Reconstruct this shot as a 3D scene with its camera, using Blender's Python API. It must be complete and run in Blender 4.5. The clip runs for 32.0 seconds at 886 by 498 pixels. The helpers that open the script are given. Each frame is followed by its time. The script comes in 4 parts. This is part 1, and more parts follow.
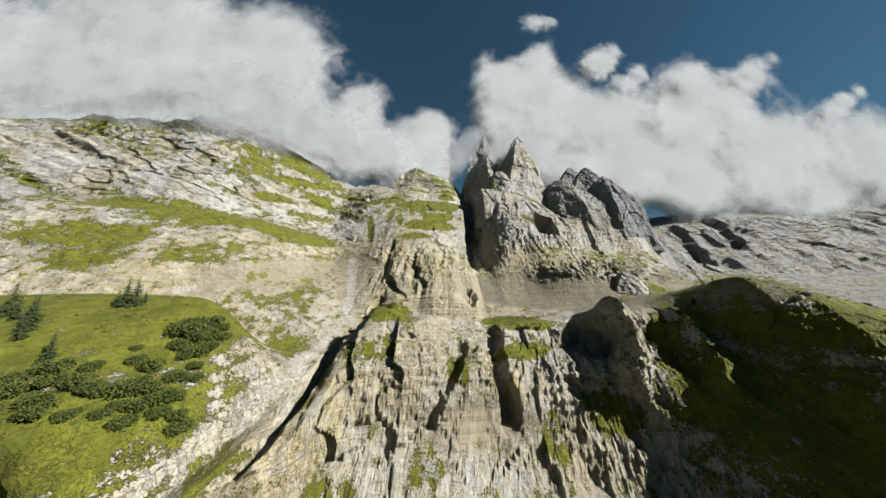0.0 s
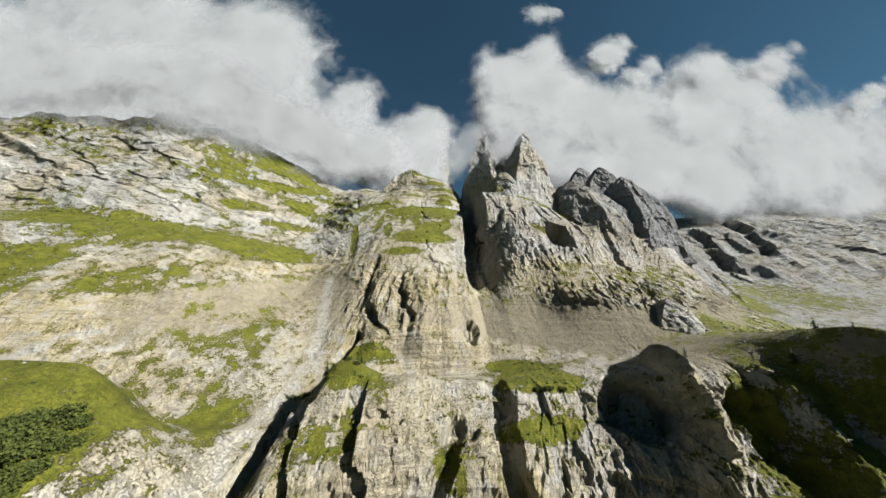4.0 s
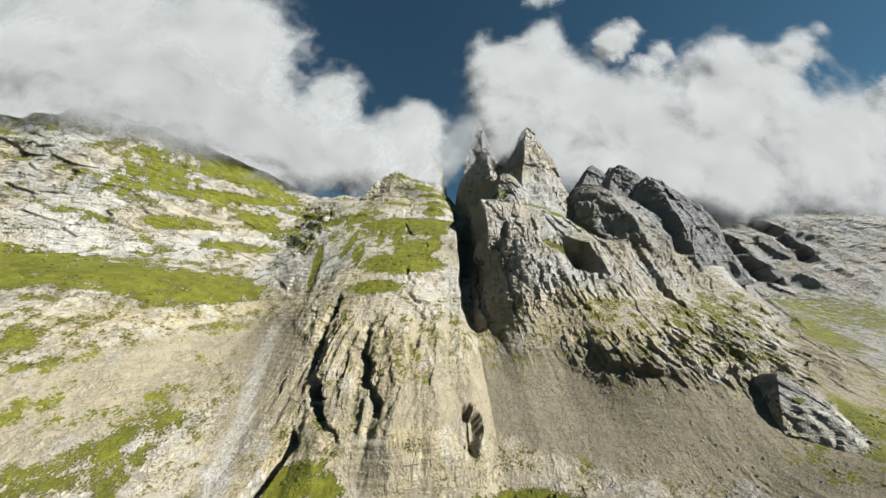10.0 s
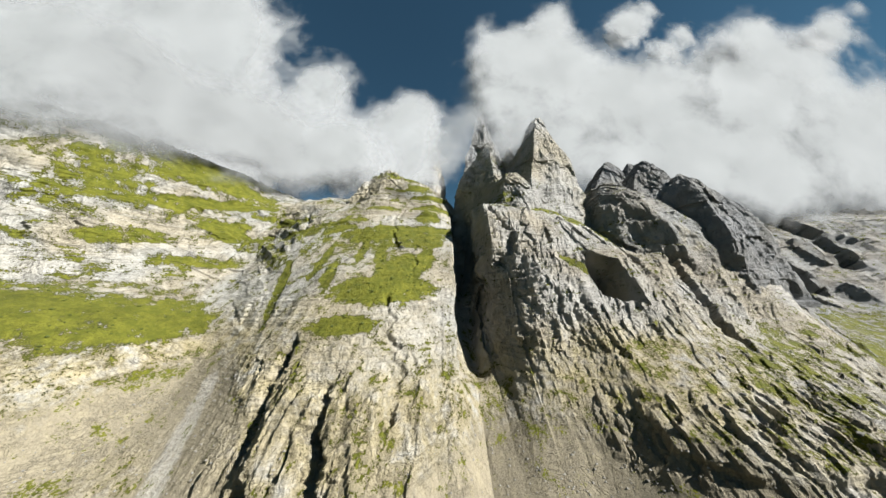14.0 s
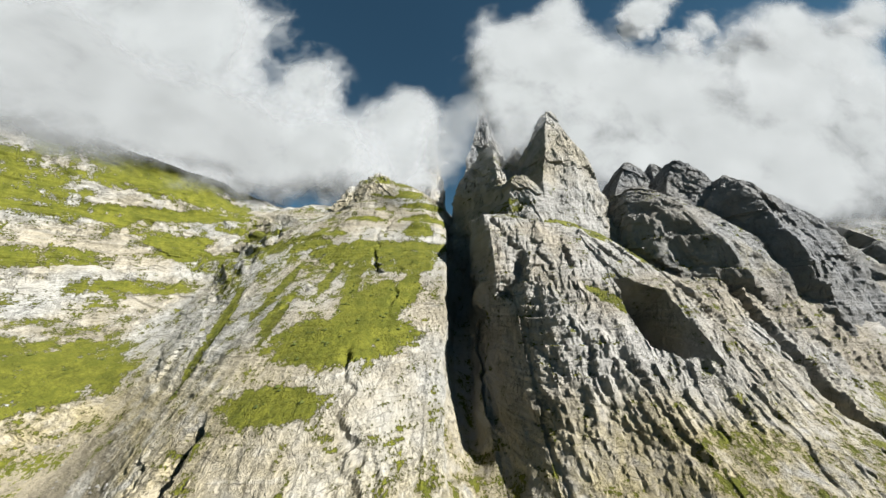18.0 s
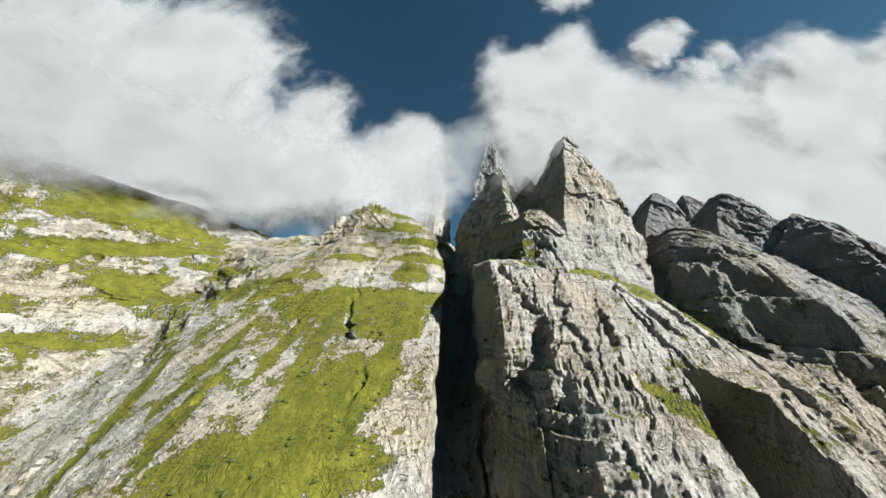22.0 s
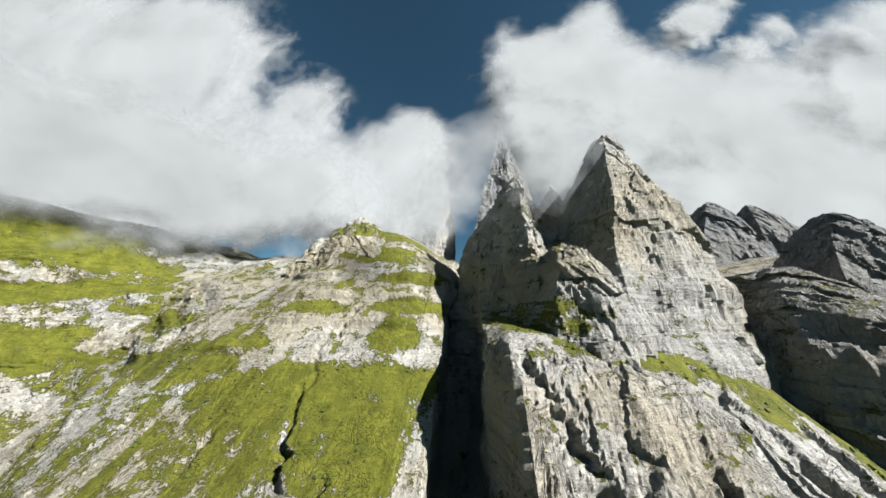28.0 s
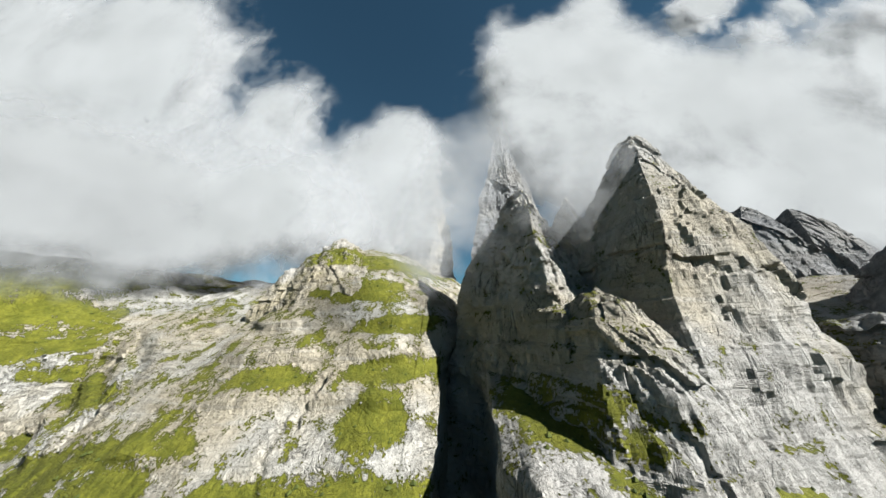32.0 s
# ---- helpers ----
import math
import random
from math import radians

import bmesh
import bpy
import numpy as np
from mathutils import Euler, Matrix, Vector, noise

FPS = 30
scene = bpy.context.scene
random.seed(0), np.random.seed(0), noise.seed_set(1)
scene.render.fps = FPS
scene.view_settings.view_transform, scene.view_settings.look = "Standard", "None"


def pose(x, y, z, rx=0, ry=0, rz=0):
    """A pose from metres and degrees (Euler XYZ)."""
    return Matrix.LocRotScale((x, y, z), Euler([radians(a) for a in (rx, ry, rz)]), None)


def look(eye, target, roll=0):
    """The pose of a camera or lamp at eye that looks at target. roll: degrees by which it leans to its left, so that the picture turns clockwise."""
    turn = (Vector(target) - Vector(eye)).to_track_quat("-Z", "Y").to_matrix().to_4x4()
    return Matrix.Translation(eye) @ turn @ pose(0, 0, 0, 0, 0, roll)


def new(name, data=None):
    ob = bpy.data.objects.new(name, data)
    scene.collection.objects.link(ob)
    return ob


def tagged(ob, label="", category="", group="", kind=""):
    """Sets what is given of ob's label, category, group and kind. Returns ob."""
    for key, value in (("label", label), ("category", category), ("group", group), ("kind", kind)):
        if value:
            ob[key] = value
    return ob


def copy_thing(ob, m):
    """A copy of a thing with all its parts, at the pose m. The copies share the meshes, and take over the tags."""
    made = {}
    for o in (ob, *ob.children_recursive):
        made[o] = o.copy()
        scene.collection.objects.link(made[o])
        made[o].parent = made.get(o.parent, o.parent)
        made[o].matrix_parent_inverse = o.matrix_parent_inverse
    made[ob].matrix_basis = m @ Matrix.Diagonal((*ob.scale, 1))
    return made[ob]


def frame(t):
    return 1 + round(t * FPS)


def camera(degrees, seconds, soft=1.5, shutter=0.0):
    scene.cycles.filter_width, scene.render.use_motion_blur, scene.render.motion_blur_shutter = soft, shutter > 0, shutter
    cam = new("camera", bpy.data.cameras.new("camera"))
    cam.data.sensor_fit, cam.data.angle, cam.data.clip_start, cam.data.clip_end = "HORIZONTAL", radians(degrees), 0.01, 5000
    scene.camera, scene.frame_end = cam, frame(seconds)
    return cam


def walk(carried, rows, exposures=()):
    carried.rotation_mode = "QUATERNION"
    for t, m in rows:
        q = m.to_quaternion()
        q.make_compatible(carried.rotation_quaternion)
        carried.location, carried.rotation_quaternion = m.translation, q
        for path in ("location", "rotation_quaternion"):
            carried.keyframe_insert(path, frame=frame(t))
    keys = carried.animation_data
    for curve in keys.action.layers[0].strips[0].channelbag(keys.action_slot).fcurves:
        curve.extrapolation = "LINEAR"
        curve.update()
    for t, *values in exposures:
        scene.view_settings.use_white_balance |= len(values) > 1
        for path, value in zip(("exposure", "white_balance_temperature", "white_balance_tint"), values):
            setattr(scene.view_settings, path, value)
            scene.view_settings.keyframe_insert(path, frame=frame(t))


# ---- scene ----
cam = camera(119.9, 32.0)
METRES, EYE, TILT, LEAN, TURN = 400.0, 200.0, 12.0, 0.0, 0.0
ROWS = [
    (0.0, 0.0, 0.0, 0.0, -0.0, 0.0, -0.0),
    (0.5, 0.0023, 0.0171, 0.0047, 0.01, 0.07, 0.09),
    (1.0, 0.0047, 0.0341, 0.0096, 0.04, 0.13, 0.16),
    (1.5, 0.0072, 0.051, 0.0149, 0.09, 0.17, 0.22),
    (2.0, 0.0096, 0.068, 0.0203, 0.14, 0.21, 0.27),
    (2.5, 0.0124, 0.0848, 0.0254, 0.22, 0.26, 0.33),
    (3.0, 0.0148, 0.1015, 0.0308, 0.3, 0.26, 0.37),
    (3.5, 0.0172, 0.1179, 0.0363, 0.39, 0.26, 0.39),
    (5.5, 0.0266, 0.1817, 0.0585, 0.71, 0.27, 0.58),
    (6.0, 0.0288, 0.1974, 0.0641, 0.74, 0.25, 0.62),
    (6.5, 0.0309, 0.213, 0.0698, 0.74, 0.23, 0.63),
    (7.0, 0.0327, 0.2284, 0.0756, 0.67, 0.2, 0.62),
    (7.5, 0.0344, 0.2437, 0.0813, 0.58, 0.2, 0.6),
    (8.0, 0.0363, 0.2586, 0.0865, 0.54, 0.24, 0.65),
    (8.5, 0.038, 0.2735, 0.0918, 0.5, 0.26, 0.77),
    (9.0, 0.0398, 0.2884, 0.0969, 0.42, 0.26, 1.03),
    (9.5, 0.0415, 0.3033, 0.1026, 0.25, 0.22, 1.39),
    (10.0, 0.0435, 0.318, 0.1075, 0.12, 0.19, 1.7),
    (10.5, 0.0454, 0.3329, 0.113, 0.06, 0.07, 1.82),
    (11.0, 0.0475, 0.3479, 0.1176, 0.07, 0.03, 1.87),
    (11.5, 0.0499, 0.3631, 0.123, 0.14, -0.07, 1.89),
    (12.0, 0.0524, 0.3782, 0.1284, 0.26, -0.13, 1.91),
    (12.5, 0.055, 0.3934, 0.1333, 0.38, -0.16, 1.92),
    (13.0, 0.0575, 0.4086, 0.1384, 0.47, -0.22, 1.91),
    (13.5, 0.0609, 0.424, 0.143, 0.59, -0.24, 1.95),
    (14.0, 0.0642, 0.4394, 0.1481, 0.7, -0.32, 1.96),
    (14.5, 0.0673, 0.4549, 0.1534, 0.8, -0.41, 2.01),
    (16.5, 0.0801, 0.5168, 0.1718, 1.2, -0.59, 2.19),
    (17.0, 0.0834, 0.532, 0.1767, 1.34, -0.56, 2.22),
    (17.5, 0.0865, 0.5471, 0.1808, 1.49, -0.28, 2.21),
    (18.0, 0.0894, 0.5619, 0.1851, 1.65, 0.22, 2.15),
    (18.5, 0.0919, 0.5765, 0.1896, 1.79, 1.02, 1.98),
    (19.0, 0.0945, 0.591, 0.1948, 1.98, 2.04, 1.88),
    (19.5, 0.0974, 0.6053, 0.2002, 2.19, 3.33, 1.76),
    (20.0, 0.1003, 0.6192, 0.2063, 2.44, 4.62, 1.62),
    (20.5, 0.1027, 0.6329, 0.2127, 2.69, 5.58, 1.4),
    (21.0, 0.1051, 0.6463, 0.2196, 2.98, 5.9, 1.16),
    (21.5, 0.1075, 0.6593, 0.2268, 3.28, 5.74, 0.96),
    (22.0, 0.1092, 0.672, 0.2342, 3.51, 5.39, 0.83),
    (22.5, 0.1111, 0.6842, 0.2415, 3.72, 5.15, 0.78),
    (23.0, 0.1126, 0.6961, 0.2489, 3.88, 4.89, 0.76),
    (23.5, 0.1141, 0.7079, 0.2567, 4.05, 4.55, 0.76),
    (24.0, 0.1154, 0.7197, 0.2642, 4.25, 4.19, 0.73),
    (24.5, 0.1162, 0.7314, 0.2718, 4.41, 3.96, 0.65),
    (25.0, 0.117, 0.7422, 0.2789, 4.59, 3.93, 0.62),
    (25.5, 0.1177, 0.7538, 0.2864, 4.76, 3.98, 0.62),
    (27.5, 0.1184, 0.7996, 0.3167, 5.21, 4.31, 0.89),
    (28.0, 0.1187, 0.8113, 0.3247, 5.29, 4.42, 1.0),
    (28.5, 0.1187, 0.823, 0.3321, 5.3, 4.71, 1.13),
    (29.0, 0.1188, 0.8346, 0.3399, 5.29, 4.93, 1.39),
    (29.5, 0.1186, 0.8461, 0.348, 5.17, 5.0, 1.74),
    (30.0, 0.1191, 0.8578, 0.3558, 5.06, 4.95, 2.18),
    (30.5, 0.1191, 0.8693, 0.3641, 4.95, 4.75, 2.54),
    (31.0, 0.1195, 0.8807, 0.3722, 4.96, 4.55, 2.79),
    (31.5, 0.1201, 0.892, 0.3803, 5.0, 4.32, 2.91),
    (32.0, 0.1208, 0.9034, 0.3884, 5.03, 4.0, 3.13),
]
SUN = Vector((0.76, -0.36, 0.53)).normalized()
EXPOSURES = [(0.0, 1.47, 6300, 10), (6.0, 1.53, 6300, 10), (13.0, 1.66, 6300, 10), (20.0, 1.72, 6240, 10), (32.0, 1.73, 6200, 10)]
walk(cam, [(t, pose(0, 0, EYE, TILT, LEAN, TURN) @ pose(METRES * x, METRES * y, METRES * z, 90 + pitch, roll, yaw)) for t, x, y, z, yaw, pitch, roll in ROWS], EXPOSURES)

# ---- world and sun ----
world = bpy.data.worlds.new("sky")
scene.world = world
world.use_nodes = True
wn, wl = world.node_tree.nodes, world.node_tree.links
sky = wn.new("ShaderNodeTexSky")
sky.sky_type, sky.sun_disc = "NISHITA", False
sky.sun_elevation = math.asin(SUN.z)
sky.sun_rotation = math.atan2(SUN.x, SUN.y)
sky.altitude, sky.air_density, sky.dust_density, sky.ozone_density = 2000, 1.0, 0.3, 1.6
wn["Background"].inputs[1].default_value = 0.042
tint = wn.new("ShaderNodeMix")
tint.data_type, tint.blend_type = "RGBA", "MULTIPLY"
tint.inputs[0].default_value, tint.inputs[7].default_value = 1.0, (0.36, 0.53, 0.47, 1)
wl.new(sky.outputs[0], tint.inputs[6])
wl.new(tint.outputs[2], wn["Background"].inputs[0])
sun_data = bpy.data.lights.new("sun", "SUN")
sun_data.energy, sun_data.angle, sun_data.color = 5.0, radians(0.5), (1.0, 0.965, 0.89)
sun = new("sun", sun_data)
sun.matrix_world = look(SUN * 900, (0, 0, 0))
scene.cycles.transparent_max_bounces = 24

# ---- noise over arrays of points ----
def lattice(ix, iy, iz, seed):
    h = (ix * 374761393 + iy * 668265263 + iz * 2147483647 + seed * 974634777) & 0xFFFFFFFF
    h = ((h ^ (h >> 13)) * 1274126177) & 0xFFFFFFFF
    return ((h ^ (h >> 16)) & 0xFFFF) / 32767.5 - 1.0


def vnoise(x, y, z, seed=0):
    """Smooth value noise, -1 to 1, of three arrays."""
    x, y, z = np.broadcast_arrays(x, y, z)
    cells, weights = [], []
    for v, prime in ((x, 374761393), (y, 668265263), (z, 2147483647)):
        low = np.floor(v)
        f = (v - low).astype(np.float32)
        f = f * f * f * (f * (f * 6 - 15) + 10)
        cell = low.astype(np.int64).astype(np.uint32) * np.uint32(prime)
        cells.append((cell, cell + np.uint32(prime)))
        weights.append((1 - f, f))
    shift = np.uint32((seed * 974634777) & 0xFFFFFFFF)
    total = 0.0
    for a in (0, 1):
        for b in (0, 1):
            ab, w = cells[0][a] + cells[1][b] + shift, weights[0][a] * weights[1][b]
            for c in (0, 1):
                h = ab + cells[2][c]
                h = (h ^ (h >> np.uint32(13))) * np.uint32(1274126177)
                h = ((h ^ (h >> np.uint32(16))) & np.uint32(0xFFFF)).astype(np.float32)
                total = total + w * weights[2][c] * h
    return total.astype(np.float64) / 32767.5 - 1.0


def fbm(x, y, z, octaves=4, seed=0, gain=0.5):
    total, amp, norm = 0.0, 1.0, 0.0
    for o in range(octaves):
        total, norm = total + amp * vnoise(x, y, z, seed + o * 17), norm + amp
        x, y, z, amp = x * 2.03 + 5.1, y * 2.03 + 1.7, z * 2.03 + 9.2, amp * gain
    return total / norm


def ridged(x, y, z, octaves=3, seed=0, gain=0.5):
    total, amp, norm = 0.0, 1.0, 0.0
    for o in range(octaves):
        total, norm = total + amp * (1 - 2 * np.abs(vnoise(x, y, z, seed + o * 13))), norm + amp
        x, y, z, amp = x * 2.1 + 3.3, y * 2.1 + 8.1, z * 2.1 + 2.6, amp * gain
    return total / norm


def smooth(a, b, v):
    t = np.clip((v - a) / (b - a), 0, 1)
    return t * t * (3 - 2 * t)


def facets(u, v, seed=0, tilt=0.8):
    """Angular blocks, about -1 to 1: each cell of the plane is a flat face at its own depth and tilt."""
    iu, iv = np.floor(u).astype(np.int64), np.floor(v).astype(np.int64)
    best, face = np.full(u.shape, 9.0), np.zeros(u.shape)
    for a in (-1, 0, 1):
        for b in (-1, 0, 1):
            cu, cv = iu + a, iv + b
            zero = cu * 0
            du = u - cu - 0.5 - 0.42 * lattice(cu, cv, zero, seed)
            dv = v - cv - 0.5 - 0.42 * lattice(cu, cv, zero + 1, seed)
            d = np.abs(du) + np.abs(dv)
            h = 0.6 * lattice(cu, cv, zero + 2, seed) + tilt * (du * lattice(cu, cv, zero + 3, seed) + 0.6 * dv * lattice(cu, cv, zero + 4, seed))
            near = d < best
            best, face = np.where(near, d, best), np.where(near, h, face)
    return face


def ribs(u, v, seed=0, keep=0.3):
    """Short sharp ribs, 0 to 1: each steps out at its left edge and falls off to the right; broken into lengths along v."""
    iu = np.floor(u)
    zero = np.zeros(u.shape, np.int64)
    col = iu.astype(np.int64)
    shifted = v + 0.5 * lattice(col, zero, zero, seed) + 0.5 * (col % 2)
    iv = np.floor(shifted)
    row = iv.astype(np.int64)
    size = np.clip((lattice(col, row, zero + 1, seed) * 0.5 + 0.5 - keep) / (1 - keep), 0, 1)
    edge = 0.25 * lattice(col, row, zero + 2, seed) * (shifted - iv - 0.5)
    f = np.clip(u - iu + edge, 0, 1)
    g = shifted - iv
    return size * (1 - f) * smooth(0, 0.08, f) * smooth(0.0, 0.25, g) * (1 - smooth(0.86, 1.0, g))


# ---- materials ----
def nodes_of(name):
    m = bpy.data.materials.new(name)
    m.use_nodes = True
    return m, m.node_tree.nodes, m.node_tree.links, m.node_tree.nodes["Principled BSDF"]


def tex(n, l, scale, detail=6, rough=0.6, stretch=(1, 1, 1), coord="Object", kind="noise", distortion=0.0):
    co, mp = n.new("ShaderNodeTexCoord"), n.new("ShaderNodeMapping")
    mp.inputs["Scale"].default_value = stretch
    l.new(co.outputs[coord], mp.inputs[0])
    if kind == "noise":
        t = n.new("ShaderNodeTexNoise")
        t.inputs["Scale"].default_value, t.inputs["Detail"].default_value = scale, detail
        t.inputs["Roughness"].default_value, t.inputs["Distortion"].default_value = rough, distortion
    else:
        t = n.new("ShaderNodeTexVoronoi")
        t.feature = kind
        t.inputs["Scale"].default_value = scale
    l.new(mp.outputs[0], t.inputs["Vector"])
    return t.outputs[0]


def ramp(n, l, source, a, b, lo=0.0, hi=1.0):
    r = n.new("ShaderNodeMapRange")
    r.interpolation_type = "SMOOTHSTEP"
    for i, v in enumerate((a, b, lo, hi)):
        r.inputs[i + 1].default_value = v
    l.new(source, r.inputs[0])
    return r.outputs[0]


def calc(n, l, op, a, b):
    r = n.new("ShaderNodeMath")
    r.operation = op
    for i, v in enumerate((a, b)):
        if isinstance(v, (int, float)):
            r.inputs[i].default_value = v
        else:
            l.new(v, r.inputs[i])
    return r.outputs[0]


def blend(n, l, fac, a, b, mode="MIX"):
    r = n.new("ShaderNodeMix")
    r.data_type, r.blend_type = "RGBA", mode
    for i, v in ((0, fac), (6, a), (7, b)):
        if isinstance(v, (int, float)):
            r.inputs[i].default_value = v
        elif isinstance(v, tuple):
            r.inputs[i].default_value = (*v, 1)
        else:
            l.new(v, r.inputs[i])
    return r.outputs[2]


def attribute(n, name):
    a = n.new("ShaderNodeAttribute")
    a.attribute_name = name
    return a.outputs["Fac"]


def rock_material(name, pale, warm, dark, terrain=False, gravel_tone=1.0):
    """Limestone: pale and warm beds, dark water streaks, cracks; on terrain also turf and scree by their own masks."""
    m, n, l, p = nodes_of(name)
    wide = tex(n, l, 0.018, 5, 0.55)
    mid = tex(n, l, 0.11, 7, 0.62)
    fine = tex(n, l, 0.9, 6, 0.65)
    streak = tex(n, l, 0.30, 6, 0.65, (1, 1, 0.16), distortion=0.6)
    beds = tex(n, l, 0.22, 5, 0.6, (0.12, 0.12, 1.6), distortion=0.4)
    col = blend(n, l, ramp(n, l, wide, 0.40, 0.62), pale, warm)
    col = blend(n, l, ramp(n, l, mid, 0.50, 0.72, 0, 0.40), col, tuple(c * 0.62 for c in pale))
    col = blend(n, l, ramp(n, l, beds, 0.52, 0.66, 0, 0.35), col, tuple(c * 1.15 for c in pale))
    col = blend(n, l, ramp(n, l, streak, 0.58, 0.76, 0, 0.36), col, dark)
    col = blend(n, l, ramp(n, l, fine, 0.42, 0.75, 0, 0.20), col, tuple(c * 0.5 for c in pale))
    groove = calc(n, l, "ABSOLUTE", calc(n, l, "SUBTRACT", tex(n, l, 0.11, 4, 0.6, (1, 1, 0.16), distortion=0.8), 0.5), 0)
    joint = calc(n, l, "ABSOLUTE", calc(n, l, "SUBTRACT", tex(n, l, 0.16, 4, 0.6, (0.25, 0.25, 1.2), distortion=0.5), 0.5), 0)
    where = ramp(n, l, tex(n, l, 0.035, 4, 0.6), 0.42, 0.62)
    crack = calc(n, l, "MINIMUM", groove, calc(n, l, "ADD", calc(n, l, "MULTIPLY", joint, 1.4), 0.004))
    crack = calc(n, l, "ADD", crack, calc(n, l, "MULTIPLY", calc(n, l, "SUBTRACT", 1.0, where), 0.02))
    bump_h = calc(n, l, "ADD", calc(n, l, "MULTIPLY", mid, 0.4), calc(n, l, "MULTIPLY", fine, 0.30))
    bump_h = calc(n, l, "ADD", bump_h, calc(n, l, "MULTIPLY", streak, 1.0))
    bump_h = calc(n, l, "ADD", bump_h, calc(n, l, "MULTIPLY", beds, 1.0))
    bump_h = calc(n, l, "ADD", bump_h, ramp(n, l, crack, 0.0, 0.03, 0, 0.5))
    chip = calc(n, l, "ABSOLUTE", calc(n, l, "SUBTRACT", tex(n, l, 0.42, 5, 0.65, (1, 1, 0.30), distortion=1.0), 0.5), 0)
    chip = calc(n, l, "ADD", chip, ramp(n, l, tex(n, l, 0.06, 4, 0.6), 0.40, 0.62, 0.03, 0.0))
    bump_h = calc(n, l, "ADD", bump_h, ramp(n, l, chip, 0.0, 0.05, 0, 0.25))
    col = blend(n, l, ramp(n, l, chip, 0.0, 0.014, 0.3, 0.0), col, tuple(c * 0.5 for c in dark))
    col = blend(n, l, ramp(n, l, crack, 0.001, 0.014, 0.7, 0.0), col, tuple(c * 0.4 for c in dark))
    strength = 1.0
    if terrain:
        warmth = attribute(n, "warm")
        col = blend(n, l, calc(n, l, "MULTIPLY", warmth, ramp(n, l, mid, 0.3, 0.6)), col, (0.252, 0.216, 0.126))
        gravel = blend(n, l, ramp(n, l, tex(n, l, 1.6, 4, 0.7), 0.35, 0.68), (0.144, 0.131, 0.101), (0.189, 0.176, 0.141))
        gravel = blend(n, l, ramp(n, l, streak, 0.45, 0.65, 0, 0.5), gravel, (0.225, 0.206, 0.152))
        gravel = blend(n, l, 1.0, gravel, (gravel_tone, gravel_tone * 0.95, gravel_tone * 0.86), "MULTIPLY")
        scree = attribute(n, "scree")
        s_mask = ramp(n, l, calc(n, l, "ADD", scree, calc(n, l, "MULTIPLY", mid, 0.5)), 0.62, 0.88)
        col = blend(n, l, s_mask, col, gravel)
        pale_run = calc(n, l, "MULTIPLY", attribute(n, "chute"), ramp(n, l, fine, 0.25, 0.6))
        col = blend(n, l, pale_run, col, (0.324, 0.317, 0.292))
        turf = blend(n, l, ramp(n, l, tex(n, l, 0.12, 6, 0.7), 0.35, 0.68), (0.056, 0.061, 0.005), (0.112, 0.112, 0.012))
        turf = blend(n, l, ramp(n, l, tex(n, l, 1.3, 4, 0.7), 0.42, 0.70, 0, 0.55), turf, (0.030, 0.037, 0.004))
        grass = attribute(n, "grass")
        g = calc(n, l, "ADD", grass, calc(n, l, "MULTIPLY", calc(n, l, "SUBTRACT", mid, 0.5), 2.5))
        g = calc(n, l, "ADD", g, calc(n, l, "MULTIPLY", calc(n, l, "SUBTRACT", fine, 0.5), 1.8))
        g = calc(n, l, "ADD", g, calc(n, l, "MULTIPLY", calc(n, l, "SUBTRACT", streak, 0.5), 0.7))
        g_mask = ramp(n, l, g, 0.38, 0.54)
        col = blend(n, l, g_mask, col, turf)
        soft = calc(n, l, "MAXIMUM", g_mask, calc(n, l, "MULTIPLY", s_mask, 1.05))
        bump_h = calc(n, l, "MULTIPLY", bump_h, calc(n, l, "SUBTRACT", 1.0, calc(n, l, "MULTIPLY", soft, 0.6)))
    b = n.new("ShaderNodeBump")
    b.inputs["Strength"].default_value, b.inputs["Distance"].default_value = strength, 1.7
    l.new(bump_h, b.inputs["Height"])
    l.new(b.outputs[0], p.inputs["Normal"])
    l.new(col, p.inputs["Base Color"])
    p.inputs["Roughness"].default_value = 0.92
    p.inputs["Specular IOR Level"].default_value = 0.2
    return m


M_TERRAIN = rock_material("limestone_slope", (0.277, 0.271, 0.248), (0.252, 0.225, 0.169), (0.063, 0.063, 0.063), True)
M_WALL = rock_material("limestone_wall", (0.268, 0.259, 0.241), (0.241, 0.215, 0.169), (0.058, 0.058, 0.060), True, 0.74)
# Darker copy of the slope's limestone: shade put into the colour.
M_TERRAIN_SHADE = rock_material("limestone_shade_slope", (0.186, 0.186, 0.181), (0.186, 0.171, 0.147), (0.059, 0.059, 0.061), True)
M_CRAG = rock_material("limestone_grey", (0.259, 0.252, 0.236), (0.255, 0.230, 0.181), (0.059, 0.059, 0.061), True)
# Dark, bluish limestone: shade and haze of the far towers put into its colour.
M_FAR_ROCK = rock_material("limestone_far_shade", (0.148, 0.151, 0.156), (0.162, 0.157, 0.148), (0.049, 0.049, 0.054))


def plain_material(name, a, b, scale, rough=0.9):
    m, n, l, p = nodes_of(name)
    l.new(blend(n, l, ramp(n, l, tex(n, l, scale, 5, 0.65), 0.3, 0.7), a, b), p.inputs["Base Color"])
    p.inputs["Roughness"].default_value = rough
    p.inputs["Specular IOR Level"].default_value = 0.2
    return m


